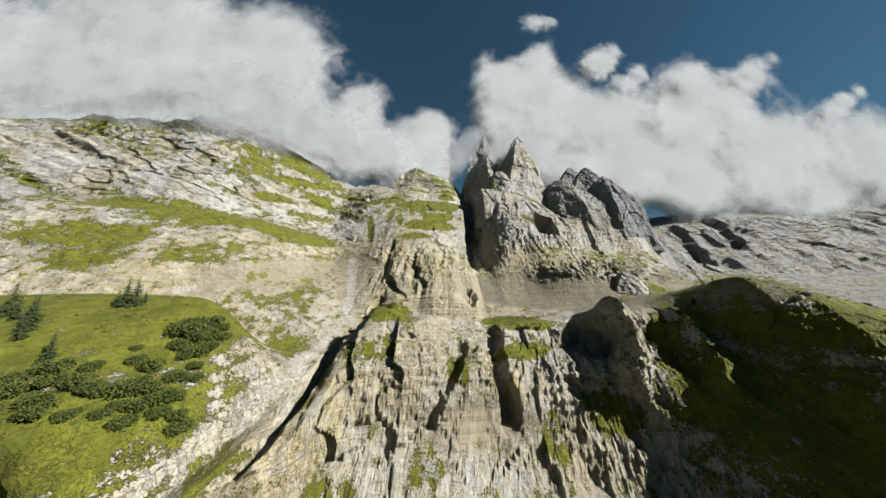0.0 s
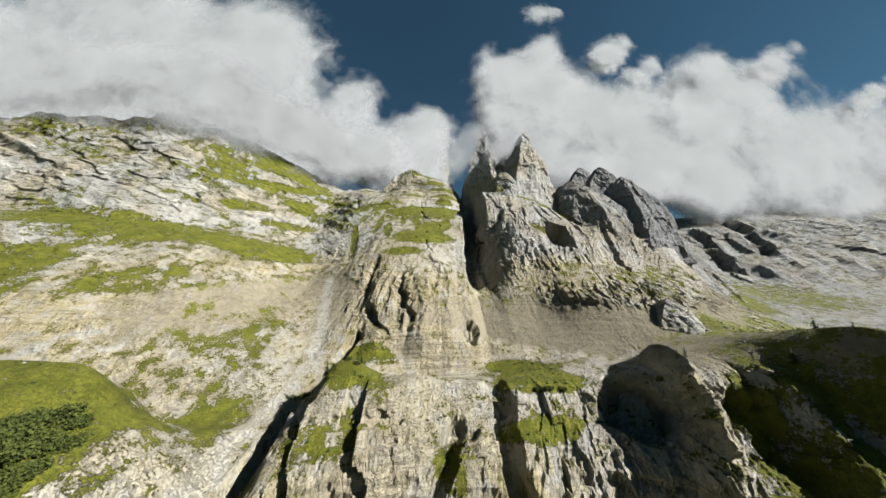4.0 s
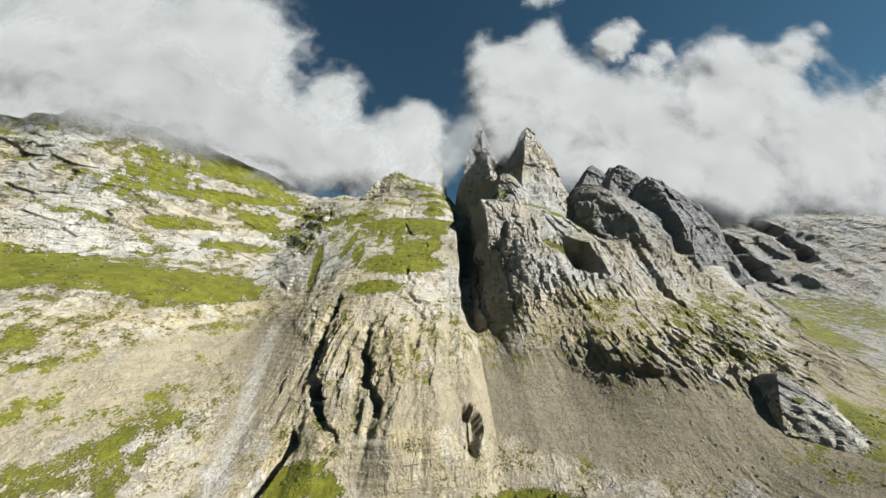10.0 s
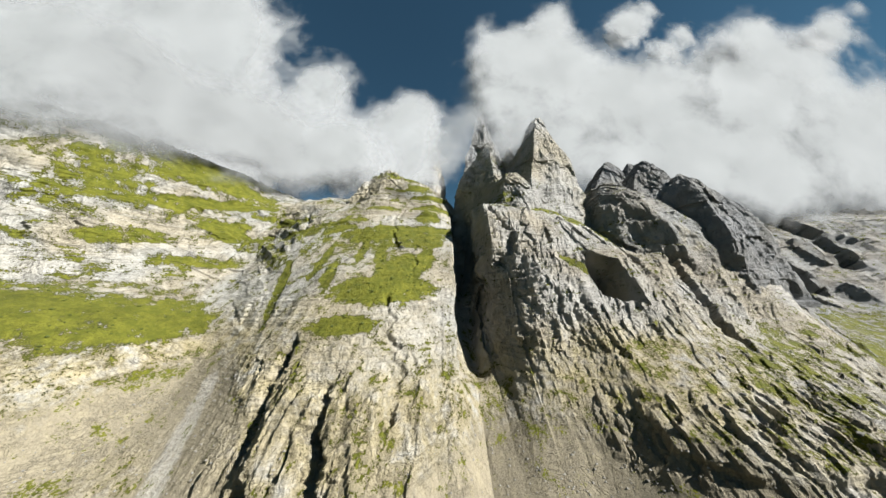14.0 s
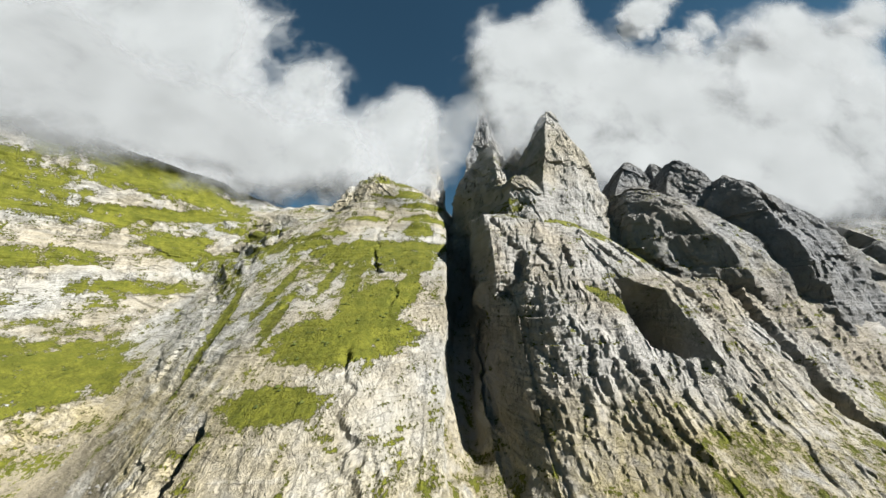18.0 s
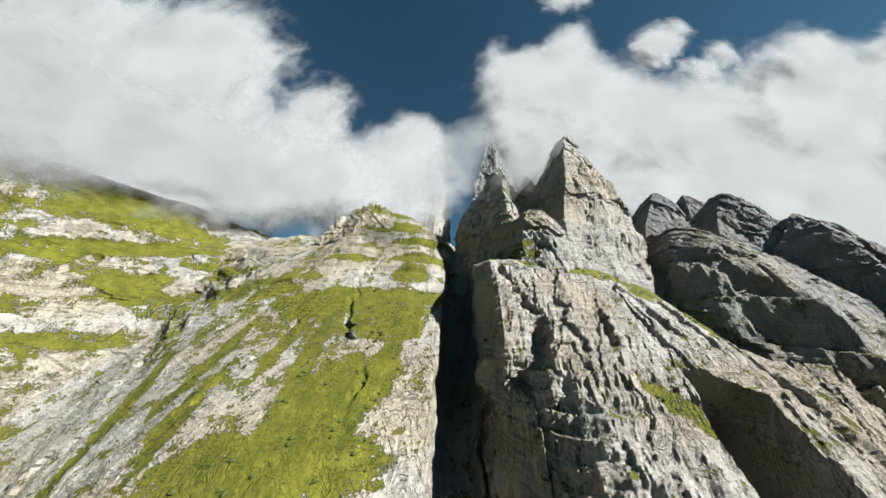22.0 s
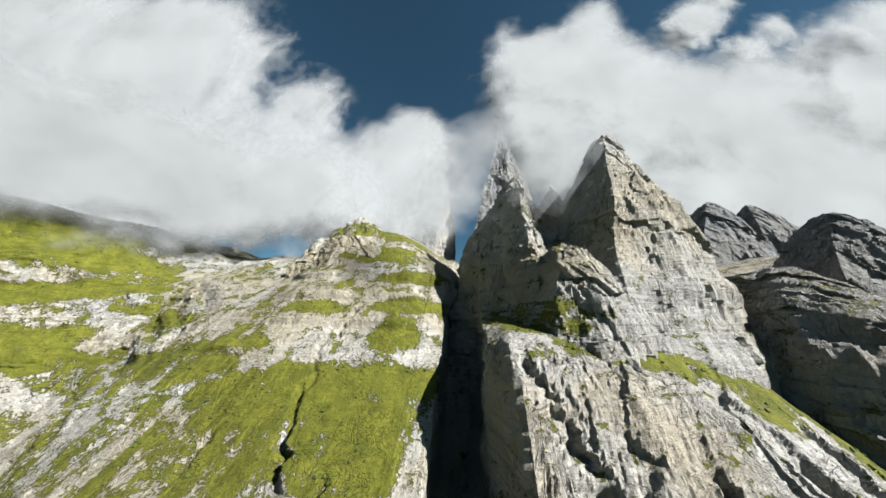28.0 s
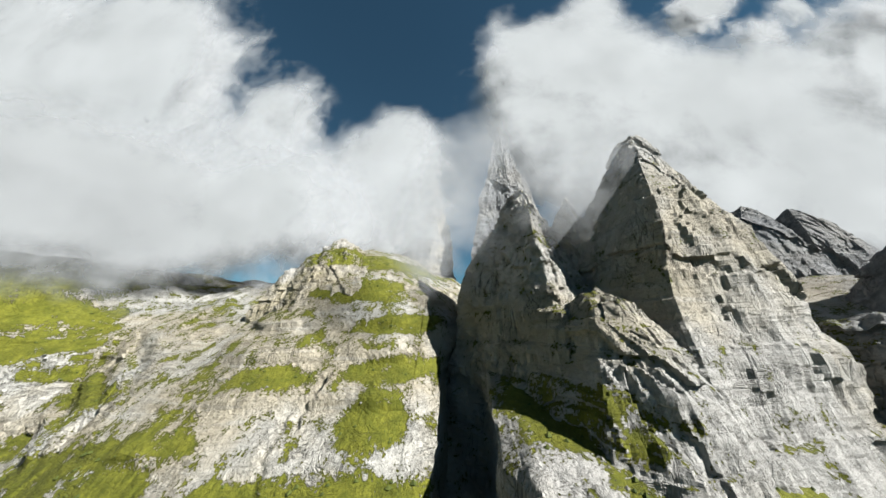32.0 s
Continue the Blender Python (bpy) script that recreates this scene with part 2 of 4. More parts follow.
M_NEEDLES = plain_material("spruce_needles", (0.012, 0.020, 0.007), (0.031, 0.042, 0.011), 0.8)
M_LEAVES = plain_material("shrub_leaves", (0.024, 0.034, 0.007), (0.058, 0.068, 0.012), 0.7)
M_BARK = plain_material("bark", (0.048, 0.034, 0.024), (0.095, 0.075, 0.054), 3.0)
M_BOULDER = plain_material("boulder_stone", (0.098, 0.093, 0.084), (0.206, 0.196, 0.176), 0.7)


def cloud_material(name, seed, scale, thick=1.0, edge=0.25):
    """White vapour: the cover comes from the sheet's own density, broken up by noise."""
    m, n, l, p = nodes_of(name)
    n.remove(p)
    co, mp = n.new("ShaderNodeTexCoord"), n.new("ShaderNodeMapping")
    mp.inputs["Location"].default_value = (seed * 131.0, seed * 57.0, seed * 23.0)
    l.new(co.outputs["Object"], mp.inputs[0])
    outs = []
    for s, d, r in ((scale, 7, 0.5), (scale * 3.3, 6, 0.5)):
        t = n.new("ShaderNodeTexNoise")
        t.inputs["Scale"].default_value, t.inputs["Detail"].default_value, t.inputs["Roughness"].default_value = s, d, r
        t.inputs["Distortion"].default_value = 0.35
        l.new(mp.outputs[0], t.inputs["Vector"])
        outs.append(t.outputs[0])
    body = attribute(n, "cover")
    wisps = calc(n, l, "ADD", calc(n, l, "MULTIPLY", calc(n, l, "SUBTRACT", outs[0], 0.5), 2.2), calc(n, l, "MULTIPLY", calc(n, l, "SUBTRACT", outs[1], 0.5), 0.8))
    d = calc(n, l, "ADD", body, calc(n, l, "MULTIPLY", wisps, ramp(n, l, body, 0.0, 0.25)))
    cover = ramp(n, l, d, edge - 0.15, edge + 1.1, 0.0, thick)
    # vapour scatters the sun evenly: the lit side leans to it, with soft swells
    lean, add, scale_v, norm = n.new("ShaderNodeCombineXYZ"), n.new("ShaderNodeVectorMath"), n.new("ShaderNodeVectorMath"), n.new("ShaderNodeVectorMath")
    swell = n.new("ShaderNodeTexNoise")
    swell.inputs["Scale"].default_value, swell.inputs["Detail"].default_value = scale * 1.4, 6
    l.new(mp.outputs[0], swell.inputs["Vector"])
    for i, v in enumerate((-0.02, -1.15, -0.12)):
        lean.inputs[i].default_value = v
    scale_v.operation, add.operation, norm.operation = "SCALE", "ADD", "NORMALIZE"
    scale_v.inputs["Scale"].default_value = 0.3
    l.new(swell.outputs[1], scale_v.inputs[0])
    l.new(scale_v.outputs[0], add.inputs[0])
    l.new(lean.outputs[0], add.inputs[1])
    l.new(add.outputs[0], norm.inputs[0])
    dif, tra, clear, mix, mix2 = [n.new("ShaderNode" + k) for k in ("BsdfDiffuse", "BsdfTranslucent", "BsdfTransparent", "MixShader", "MixShader")]
    for s in (dif, tra):
        s.inputs["Color"].default_value = (0.345, 0.354, 0.366, 1)
    l.new(norm.outputs[0], dif.inputs["Normal"])
    mix.inputs[0].default_value = 0.25
    l.new(dif.outputs[0], mix.inputs[1])
    l.new(tra.outputs[0], mix.inputs[2])
    l.new(cover, mix2.inputs[0])
    l.new(clear.outputs[0], mix2.inputs[1])
    l.new(mix.outputs[0], mix2.inputs[2])
    l.new(mix2.outputs[0], n["Material Output"].inputs[0])
    return m

# ---- the mountain's slopes: profiles from the valley to the crest, lofted along x ----
ROWS_OF_PROFILE = ("behind", "valley", "foot", "lip", "shoulder", "notch", "lower", "middle", "upper", "ledge", "wall", "crest", "back")
PROFILES = []


def profile(x, *points):
    """A section across the slope at x: (y, z) from the front foot to the back."""
    points = [(-700, 30), (-120, 60), *points]
    PROFILES.append((x, points))


profile(-900, (-60, 60), (-40, 130), (20, 175), (45, 185), (100, 250), (130, 300), (170, 330), (200, 370), (230, 420), (280, 470), (600, 560))
profile(-640, (-20, 65), (0, 150), (60, 190), (90, 190), (150, 250), (190, 300), (230, 325), (262, 372), (292, 420), (335, 462), (600, 560))
profile(-450, (20, 70), (40, 160), (110, 195), (140, 190), (190, 250), (225, 300), (270, 320), (300, 370), (330, 425), (372, 490), (700, 480))
profile(-380, (42, 76), (62, 163), (120, 198), (152, 189), (202, 247), (242, 298), (278, 317), (312, 371), (338, 418), (378, 500), (700, 470))
profile(-320, (60, 80), (80, 165), (130, 200), (165, 188), (215, 245), (262, 297), (290, 315), (325, 372), (348, 408), (400, 482), (700, 490))
profile(-240, (70, 85), (86, 172), (150, 205), (185, 190), (240, 250), (300, 297), (368, 320), (415, 370), (450, 412), (512, 470), (760, 490))
profile(-190, (72, 80), (90, 172), (163, 206), (195, 178), (262, 245), (325, 285), (385, 303), (440, 345), (490, 428), (560, 455), (800, 510))
profile(-145, (75, 80), (95, 165), (168, 203), (195, 168), (272, 222), (326, 249), (366, 293), (414, 345), (478, 425), (552, 462), (800, 510))
profile(-105, (75, 85), (84, 145), (150, 170), (205, 165), (265, 202), (315, 253), (359, 306), (407, 362), (448, 402), (545, 457), (800, 520))
profile(-84, (110, 85), (130, 115), (175, 142), (225, 172), (262, 202), (306, 260), (354, 312), (404, 358), (446, 405), (535, 467), (700, 560))
profile(-60, (140, 95), (165, 165), (203, 198), (232, 185), (262, 207), (299, 266), (347, 319), (399, 352), (442, 405), (525, 485), (640, 520))
profile(-20, (145, 95), (172, 165), (190, 190), (238, 180), (254, 212), (292, 262), (332, 306), (380, 340), (436, 386), (520, 478), (640, 510))
profile(14, (148, 95), (178, 160), (198, 188), (241, 178), (255, 205), (315, 262), (360, 318), (389, 346), (426, 373), (500, 448), (640, 480))
profile(31, (149, 95), (180, 160), (202, 186), (242, 179), (262, 207), (325, 262), (365, 318), (400, 350), (446, 381), (512, 436), (640, 480))
profile(42, (150, 95), (182, 158), (205, 184), (242, 181), (282, 210), (346, 250), (405, 285), (445, 322), (475, 370), (512, 420), (640, 470))
profile(56, (150, 95), (184, 158), (208, 184), (242, 184), (285, 214), (352, 252), (404, 290), (404, 342), (410, 384), (475, 408), (640, 480))
profile(64, (150, 95), (185, 158), (209, 184), (242, 186), (284, 216), (342, 258), (378, 303), (372, 346), (398, 387), (462, 404), (640, 480))
profile(78, (150, 95), (185, 158), (209, 184), (242, 189), (284, 216), (328, 263), (350, 304), (380, 352), (404, 388), (458, 403), (640, 470))
profile(95, (150, 96), (184, 158), (210, 185), (241, 194), (284, 216), (326, 262), (346, 303), (375, 352), (404, 389), (455, 402), (640, 470))
profile(130, (145, 100), (166, 156), (191, 195), (235, 194), (273, 233), (316, 268), (352, 312), (385, 357), (410, 384), (460, 405), (640, 470))
profile(165, (88, 118), (150, 148), (190, 194), (232, 206), (262, 227), (320, 272), (364, 328), (397, 358), (432, 383), (470, 408), (640, 470))
profile(178, (80, 120), (140, 156), (177, 206), (233, 207), (268, 230), (324, 272), (366, 324), (400, 350), (436, 372), (478, 394), (640, 470))
profile(190, (70, 124), (125, 166), (163, 216), (229, 208), (274, 232), (330, 271), (374, 318), (410, 346), (446, 366), (488, 388), (640, 470))
profile(202, (64, 128), (116, 174), (158, 214), (229, 209), (279, 235), (332, 271), (375, 319), (410, 348), (446, 372), (488, 394), (640, 470))
profile(214, (60, 131), (110, 176), (150, 206), (235, 208), (284, 235), (339, 272), (377, 325), (409, 358), (440, 390), (482, 418), (640, 470))
profile(250, (50, 132), (100, 170), (140, 192), (245, 206), (300, 233), (358, 270), (388, 325), (415, 358), (450, 398), (490, 428), (640, 470))
profile(300, (40, 132), (100, 160), (150, 184), (270, 206), (330, 238), (375, 288), (410, 338), (440, 378), (462, 425), (500, 448), (660, 470))
profile(370, (40, 132), (120, 160), (180, 186), (330, 206), (396, 224), (412, 260), (424, 300), (455, 345), (490, 388), (540, 415), (700, 440))
profile(470, (90, 118), (200, 160), (285, 188), (380, 206), (450, 228), (485, 248), (525, 278), (560, 308), (600, 338), (650, 368), (900, 420))
profile(590, (90, 120), (220, 165), (335, 192), (440, 216), (516, 240), (565, 262), (605, 300), (628, 345), (660, 380), (720, 415), (1000, 500))
profile(800, (80, 125), (220, 170), (330, 198), (450, 226), (540, 255), (590, 300), (625, 350), (660, 400), (700, 440), (760, 480), (1100, 560))
profile(1300, (40, 130), (180, 180), (300, 215), (420, 240), (500, 265), (560, 310), (610, 370), (650, 420), (700, 470), (780, 530), (1100, 620))

STEPS = (10, 14, 30, 62, 40, 54, 72, 90, 90, 68, 62, 66, 24)


def loft():
    """The smooth base surface as arrays X, Y, Z over (row, column)."""
    xs = np.concatenate([np.arange(-900, -480, 6.0), np.arange(-480, -340, 3.0), np.arange(-340, -110, 1.7), np.arange(-110, 60, 0.85), np.arange(60, 216, 0.75), np.arange(216, 240, 1.0), np.arange(240, 330, 1.5), np.arange(330, 700, 3.5), np.arange(700, 1301, 9.0)])
    px = np.array([p[0] for p in PROFILES], float)
    knots = np.array([p[1] for p in PROFILES], float)
    rows = knots.shape[1]
    cols = np.empty((rows, len(xs), 2))
    # straight between sections, with rounded corners
    for k in range(rows):
        for c in (0, 1):
            a = np.interp(xs, px, knots[:, k, c])
            b = sum(np.interp(xs + d, px, knots[:, k, c]) for d in (-10, -5, 5, 10)) / 4
            cols[k, :, c] = np.where(((xs > 20) & (xs < 74)) | ((xs > 176) & (xs < 216)), a, b)
    out = []
    for k in range(rows - 1):
        p0, p1, p2, p3 = cols[max(k - 1, 0)], cols[k], cols[k + 1], cols[min(k + 2, rows - 1)]
        for i in range(STEPS[k]):
            t = i / STEPS[k]
            m1, m2 = (p2 - p0) * 0.26, (p3 - p1) * 0.26
            h = (2 * t**3 - 3 * t**2 + 1) * p1 + (t**3 - 2 * t**2 + t) * m1 + (3 * t**2 - 2 * t**3) * p2 + (t**3 - t**2) * m2
            out.append(h)
    out.append(cols[-1])
    g = np.array(out)
    return np.broadcast_to(xs, g.shape[:2]).copy(), g[:, :, 0], g[:, :, 1]


def normals(X, Y, Z):
    P = np.stack([X, Y, Z], -1)
    n = np.cross(np.gradient(P, axis=1), np.gradient(P, axis=0))
    return n / (np.linalg.norm(n, axis=-1, keepdims=True) + 1e-9)


def along(X, Z, a, b):
    """Distance across and place along a line from a to b, both (x, z)."""
    dx, dz = b[0] - a[0], b[1] - a[1]
    s = ((X - a[0]) * dx + (Z - a[1]) * dz) / (dx * dx + dz * dz)
    wob = 2.5 * vnoise(X * 0.0 + 3.1, Z * 0.09, X * 0.02, 71) + 1.2 * vnoise(Z * 0.3, X * 0.05, X * 0.0, 72)
    q = np.clip(s, 0, 1)
    return np.hypot(X - a[0] - q * dx + wob, Z - a[1] - q * dz), s


def cleft(X, Z, a, b, width, depth):
    """A steep-sided gully from a to b; its depth is cut into the slope."""
    d, s = along(X, Z, a, b)
    ends = smooth(-0.12, 0.08, s) * (1 - smooth(0.92, 1.12, s))
    return -depth * (1 - smooth(width * 0.35, width, d)) * ends


def rib(X, Z, a, b, width, height):
    """A rounded buttress from a to b that stands out of the slope."""
    d, s = along(X, Z, a, b)
    ends = smooth(-0.15, 0.15, s) * (1 - smooth(0.85, 1.15, s))
    return height * np.clip(1 - d / width, 0, 1) ** 0.7 * ends


def notch(X, Z, a, b, width, depth):
    """A cleft that deepens to its sheer right side, from a to b."""
    dx, dz = b[0] - a[0], b[1] - a[1]
    run = math.hypot(dx, dz)
    s = ((X - a[0]) * dx + (Z - a[1]) * dz) / run**2
    wob = 2.4 * vnoise(X * 0 + a[0], Z * 0.14, X * 0.03, 75) + 1.6 * vnoise(Z * 0.4, X * 0.05, X * 0.0 + a[1], 76) + 0.8 * vnoise(Z * 1.0, X * 0.2, X * 0.0 + a[1], 77)
    depth = depth * (0.65 + 0.55 * vnoise(Z * 0.12, X * 0 + a[0], X * 0.02, 78))
    across = ((X - a[0]) * -dz + (Z - a[1]) * dx) / run + wob
    ends = smooth(-0.10, 0.10, s) * (1 - smooth(0.90, 1.10, s))
    return -depth * smooth(-width, -0.2 * width, across) * (1 - smooth(0.0, 1.8, across)) * ends


def blob(X, Z, x, z, rx, rz, tilt=0.0):
    c, s = math.cos(tilt), math.sin(tilt)
    u, v = (X - x) * c + (Z - z) * s, -(X - x) * s + (Z - z) * c
    return np.exp(-((u / rx) ** 2 + (v / rz) ** 2))


CLEFTS = [
    ((42, 252), (43, 405), 12, 16), ((57, 258), (57, 318), 4, 8),
    ((-72, 194), (-96, 100), 7, 18), ((-60, 205), (-70, 188), 5, 9), ((36, 188), (42, 128), 7, 15),
    ((12, 172), (-8, 130), 5, 7), ((-210, 340), (-190, 430), 4, 5),
]
RIBS = [
    ((-40, 190), (-50, 260), 14, 5), ((-8, 190), (-10, 262), 13, 5), ((12, 200), (8, 262), 10, 4),
    ((57, 262), (59, 340), 2.5, 9),
    ((127, 199), (121, 150), 8, 15), ((165, 194), (160, 150), 8, 10),
]
# clefts whose right side is a sheer wall: from (x, z), to (x, z), width, depth
NOTCHES = [
    ((228, 346), (203, 262), 9, 10), ((86, 350), (72, 322), 7, 8), ((66, 380), (84, 356), 5, 6),
    ((92, 366), (99, 336), 5, 5), ((112, 362), (116, 340), 5, 6), ((129, 377), (146, 344), 7, 7), ((157, 362), (164, 340), 5, 5),
    ((100, 300), (104, 270), 4, 3), ((118, 292), (124, 262), 4, 3), ((176, 332), (180, 300), 5, 4), ((150, 290), (152, 266), 4, 3),
    ((-52, 352), (-64, 318), 4, 2.5), ((-59, 277), (-63, 234), 7, 8), ((-57, 228), (-36, 204), 8, 8), ((-35, 256), (-18, 216), 7, 9),
    ((-12, 300), (-4, 262), 3.5, 5), ((-32, 392), (-20, 345), 2.5, 2.5), ((-3, 346), (1, 312), 2.5, 2.5), ((1, 268), (-2, 240), 4, 6), ((640, 400), (632, 290), 40, 45), ((760, 440), (740, 320), 40, 40), ((520, 330), (505, 260), 25, 20),
    ((-148, 412), (-128, 380), 4, 5), ((-30, 366), (-15, 342), 3, 5), ((-20, 404), (-26, 388), 3, 5),
]
HOLLOWS = [(28, 206, 5, 9, 10), (104, 176, 14, 12, 18), (146, 172, 10, 16, 12)]


def terrain():
    X, Y, Z = loft()
    N = normals(X, Y, Z)
    steep = np.clip(1 - N[:, :, 2], 0, 1)
    front = smooth(40, 75, Y + 0.2 * np.abs(X) * (X < -150))
    near = 1 - 0.6 * smooth(330, 600, X)
    wx = X + 9 * fbm(X * 0.012, Y * 0.012, Z * 0.012, 3, 5)
    # smooth places: scree fans, the pale slab, the meadows
    scree = np.clip(blob(X, Z, 115, 210, 90, 16) * 1.4 + blob(X, Z, 240, 222, 60, 14, 0.15) * 0.6 + blob(X, Z, -95, 215, 16, 50, 0.25) * 0.5
                    + blob(X, Z, -175, 225, 75, 42) * 0.66 + blob(X, Z, 20, 130, 60, 22) * 0.7 + blob(X, Z, 330, 235, 60, 20)
                    + blob(X, Z, -130, 255, 32, 20) * 0.4 + blob(X, Z, -20, 195, 22, 12) * 0.6, 0, 1)
    scree *= smooth(60, 90, Y)
    meadow = smooth(-0.1, 0.1, (Y - 84) / 100) * (1 - smooth(168, 182, Y)) * (1 - smooth(-124, -112, X)) * smooth(168, 178, Z)
    valley = smooth(100, 150, X) * (1 - smooth(158, 172, Z)) + (1 - smooth(60, 90, Y)) * (X > -60)
    flat = np.clip(scree + meadow * 1.2 + np.clip(valley, 0, 1), 0, 1)
    rough = (0.30 + 0.90 * smooth(0.12, 0.55, steep)) * (1 - 0.80 * flat)
    left = 1 - smooth(-140, -90, X)
    D = np.zeros_like(X)
    lean = wx + (-(0.08 + 0.20 * smooth(95, 170, X)) * (Z - 300) * (X > 60) - 0.16 * (Z - 300) * (X < -40)) * near
    wall = smooth(56, 64, X) * (1 - smooth(250, 330, X))
    slabs = smooth(-125, -105, X) * (1 - smooth(26, 40, X)) * smooth(200, 240, Z)
    low = 1 - smooth(200, 226, Y)
    broken = slabs * (1 - smooth(244, 276, Z)) * smooth(-90, -70, X) + (1 - left) * smooth(206, 216, Z) * (1 - smooth(250, 275, Z)) * (1 - wall) * (1 - slabs)
    # turf lies smooth over the rock
    turf = np.zeros_like(X)
    for x, z, rx, rz, tilt, k in GRASS:
        turf += k * smooth(0.15, 0.65, blob(X, Z, x, z, rx, rz, tilt))
    rough *= 1 - 0.55 * np.clip(turf, 0, 1)
    # dusty rubble lies over the foot of the walls
    dust = smooth(206, 216, Z) * (1 - smooth(246, 266, Z + 6 * fbm(X * 0.03, Y * 0.02, Z * 0.02, 2, 103))) * smooth(-110, -90, X) * (1 - smooth(120, 160, X))
    rough *= 1 - (0.25 + 0.25 * wall) * dust
    # broad swells, and buttresses that run down the broken foot of the slabs
    D += rough * 3.2 * fbm(wx * 0.022, Y * 0.012, Z * 0.014, 3, 21)
    D += rough * near * (1 - left) * (1.2 + 2.4 * broken + 0.6 * wall - 0.8 * slabs - 0.8 * low) * ridged(lean * 0.036, Y * 0.006, Z * 0.009, 2, 3)
    D += rough * near * (1 - left) * (0.4 + 1.5 * broken - 0.3 * low) * ridged(lean * 0.10, Y * 0.01, Z * 0.016, 2, 11)
    # flat faces at their own depth: large, middle and small
    fu, fv = lean + 3 * fbm(X * 0.05, Y * 0.05, Z * 0.05, 2, 36), Z + 3 * fbm(X * 0.05, Y * 0.05, Z * 0.05, 2, 37)
    D += (1 - left) * rough * (1.6 * wall + 1.0 * slabs + 1.0 * broken) * facets(fu / 21.0, fv / 46.0, 200)
    D += low * (1 - left) * rough * 4.5 * facets(fu / 27.0, fv / 24.0, 205)
    D += (1 - left) * rough * (1.0 * wall + 0.5 * slabs + 1.6 * broken + 1.5 * low) * facets(fu / 9.0, fv / (19.0 - 8.0 * low), 201)
    D += (1 - left) * rough * (0.5 * wall + 0.25 * slabs + 0.8 * broken + 0.6 * low) * facets(fu / 4.2, fv / (10.0 - 4.0 * low), 202)
    # short sharp ribs cut off by level joints
    calm = 1 - 0.45 * smooth(320, 350, Z)
    D += near * rough * (1 - left) * (1.7 * calm * wall + 0.5 * slabs + 1.2 * broken + 0.3 * low) * ribs(fu / 5.0, fv / 13.0, 211, 0.35)
    D += near * rough * (1 - left) * (1.1 * calm * wall + 0.45 * slabs + 0.8 * broken + 0.2 * low) * ribs(fu / 2.5 + 0.4, fv / 6.0, 212, 0.3)
    # broken blocks: short risers and treads
    block = 3.0 * fbm(lean * 0.17, Y * 0.08, Z * 0.05, 2, 27, 0.6)
    D += rough * (0.25 + 0.15 * low + 0.3 * broken) * (np.floor(block) + smooth(0.75, 1.0, block - np.floor(block)))
    # turf terraces between short walls on the upper buttress
    high = smooth(-110, -80, X) * (1 - smooth(30, 38, X)) * smooth(365, 385, Z) * (1 - 0.7 * smooth(430, 470, Z))
    D *= 1 - 0.35 * high
    bed = (Z + 0.05 * X + 5 * fbm(X * 0.015, Y * 0.01, Z * 0.004, 2, 47)) / 17.0
    saw = bed - np.floor(bed)
    D += high * 3.4 * (smooth(0.0, 0.22, saw) - smooth(0.22, 1.0, saw)) * smooth(-0.4, 0.2, fbm(X * 0.035, Y * 0.02, Z * 0.02, 2, 48))
    # left flank: beds that dip to the right, as long slabs
    dip = Z + 0.42 * X + 14 * fbm(X * 0.008, Y * 0.008, Z * 0.008, 3, 91)
    D += left * rough * 2.4 * facets((X - 0.4 * Z) / 34.0, dip / 12.0, 204)
    D += left * rough * 1.2 * facets((X - 0.4 * Z) / 13.0, dip / 6.0, 206)
    D += left * rough * 4.0 * ridged(dip * 0.022, X * 0.006, Y * 0.006, 2, 33)
    slab = dip / 15.0
    saw = slab - np.floor(slab)
    D += left * rough * 3.4 * (smooth(0.0, 0.85, saw) - smooth(0.88, 1.0, saw)) * smooth(-0.2, 0.3, fbm(X * 0.014, Y * 0.014, Z * 0.014, 2, 95))
    # level beds: small steps
    bed = (Z + 3 * fbm(X * 0.01, Y * 0.01, Z * 0.004, 2, 41)) / 6.5
    saw = bed - np.floor(bed)
    D += rough * (1 - 0.6 * left) * (0.55 + 0.4 * low + 0.5 * wall) * (smooth(0.0, 0.75, saw) - smooth(0.85, 1.0, saw)) * smooth(-0.3, 0.2, fbm(X * 0.03, Y * 0.02, Z * 0.03, 2, 44))
    bed = (Z + 2 * fbm(X * 0.02, Y * 0.02, Z * 0.01, 2, 43)) / 2.9
    saw = bed - np.floor(bed)
    D += rough * 0.3 * (smooth(0.0, 0.7, saw) - smooth(0.8, 1.0, saw))
    # a ragged step of rock along the head of the scree
    brink = 233 + 4.5 * fbm(X * 0.05, X * 0, X * 0 + 3.0, 3, 97) + 0.02 * (X - 150)
    band = smooth(92, 108, X) * (1 - smooth(205, 225, X))
    D += band * (0.6 + 3.0 * smooth(-0.1, 0.4, fbm(X * 0.09, X * 0, X * 0, 3, 98))) * smooth(brink - 5, brink - 3.5, Z) * (1 - smooth(brink, brink + 12, Z))
    D += band * smooth(220, 226, Z) * (1 - smooth(244, 252, Z)) * (2.2 * facets(fu / 6.0, fv / 7.0, 214) + 1.6 * ribs(fu / 4.0, fv / 6.0, 215, 0.4))
    brink = 221 + 0.10 * (X - 200) + 5 * fbm(X * 0.06, X * 0, X * 0 + 7.0, 3, 104)
    band = smooth(165, 185, X) * (1 - smooth(290, 320, X))
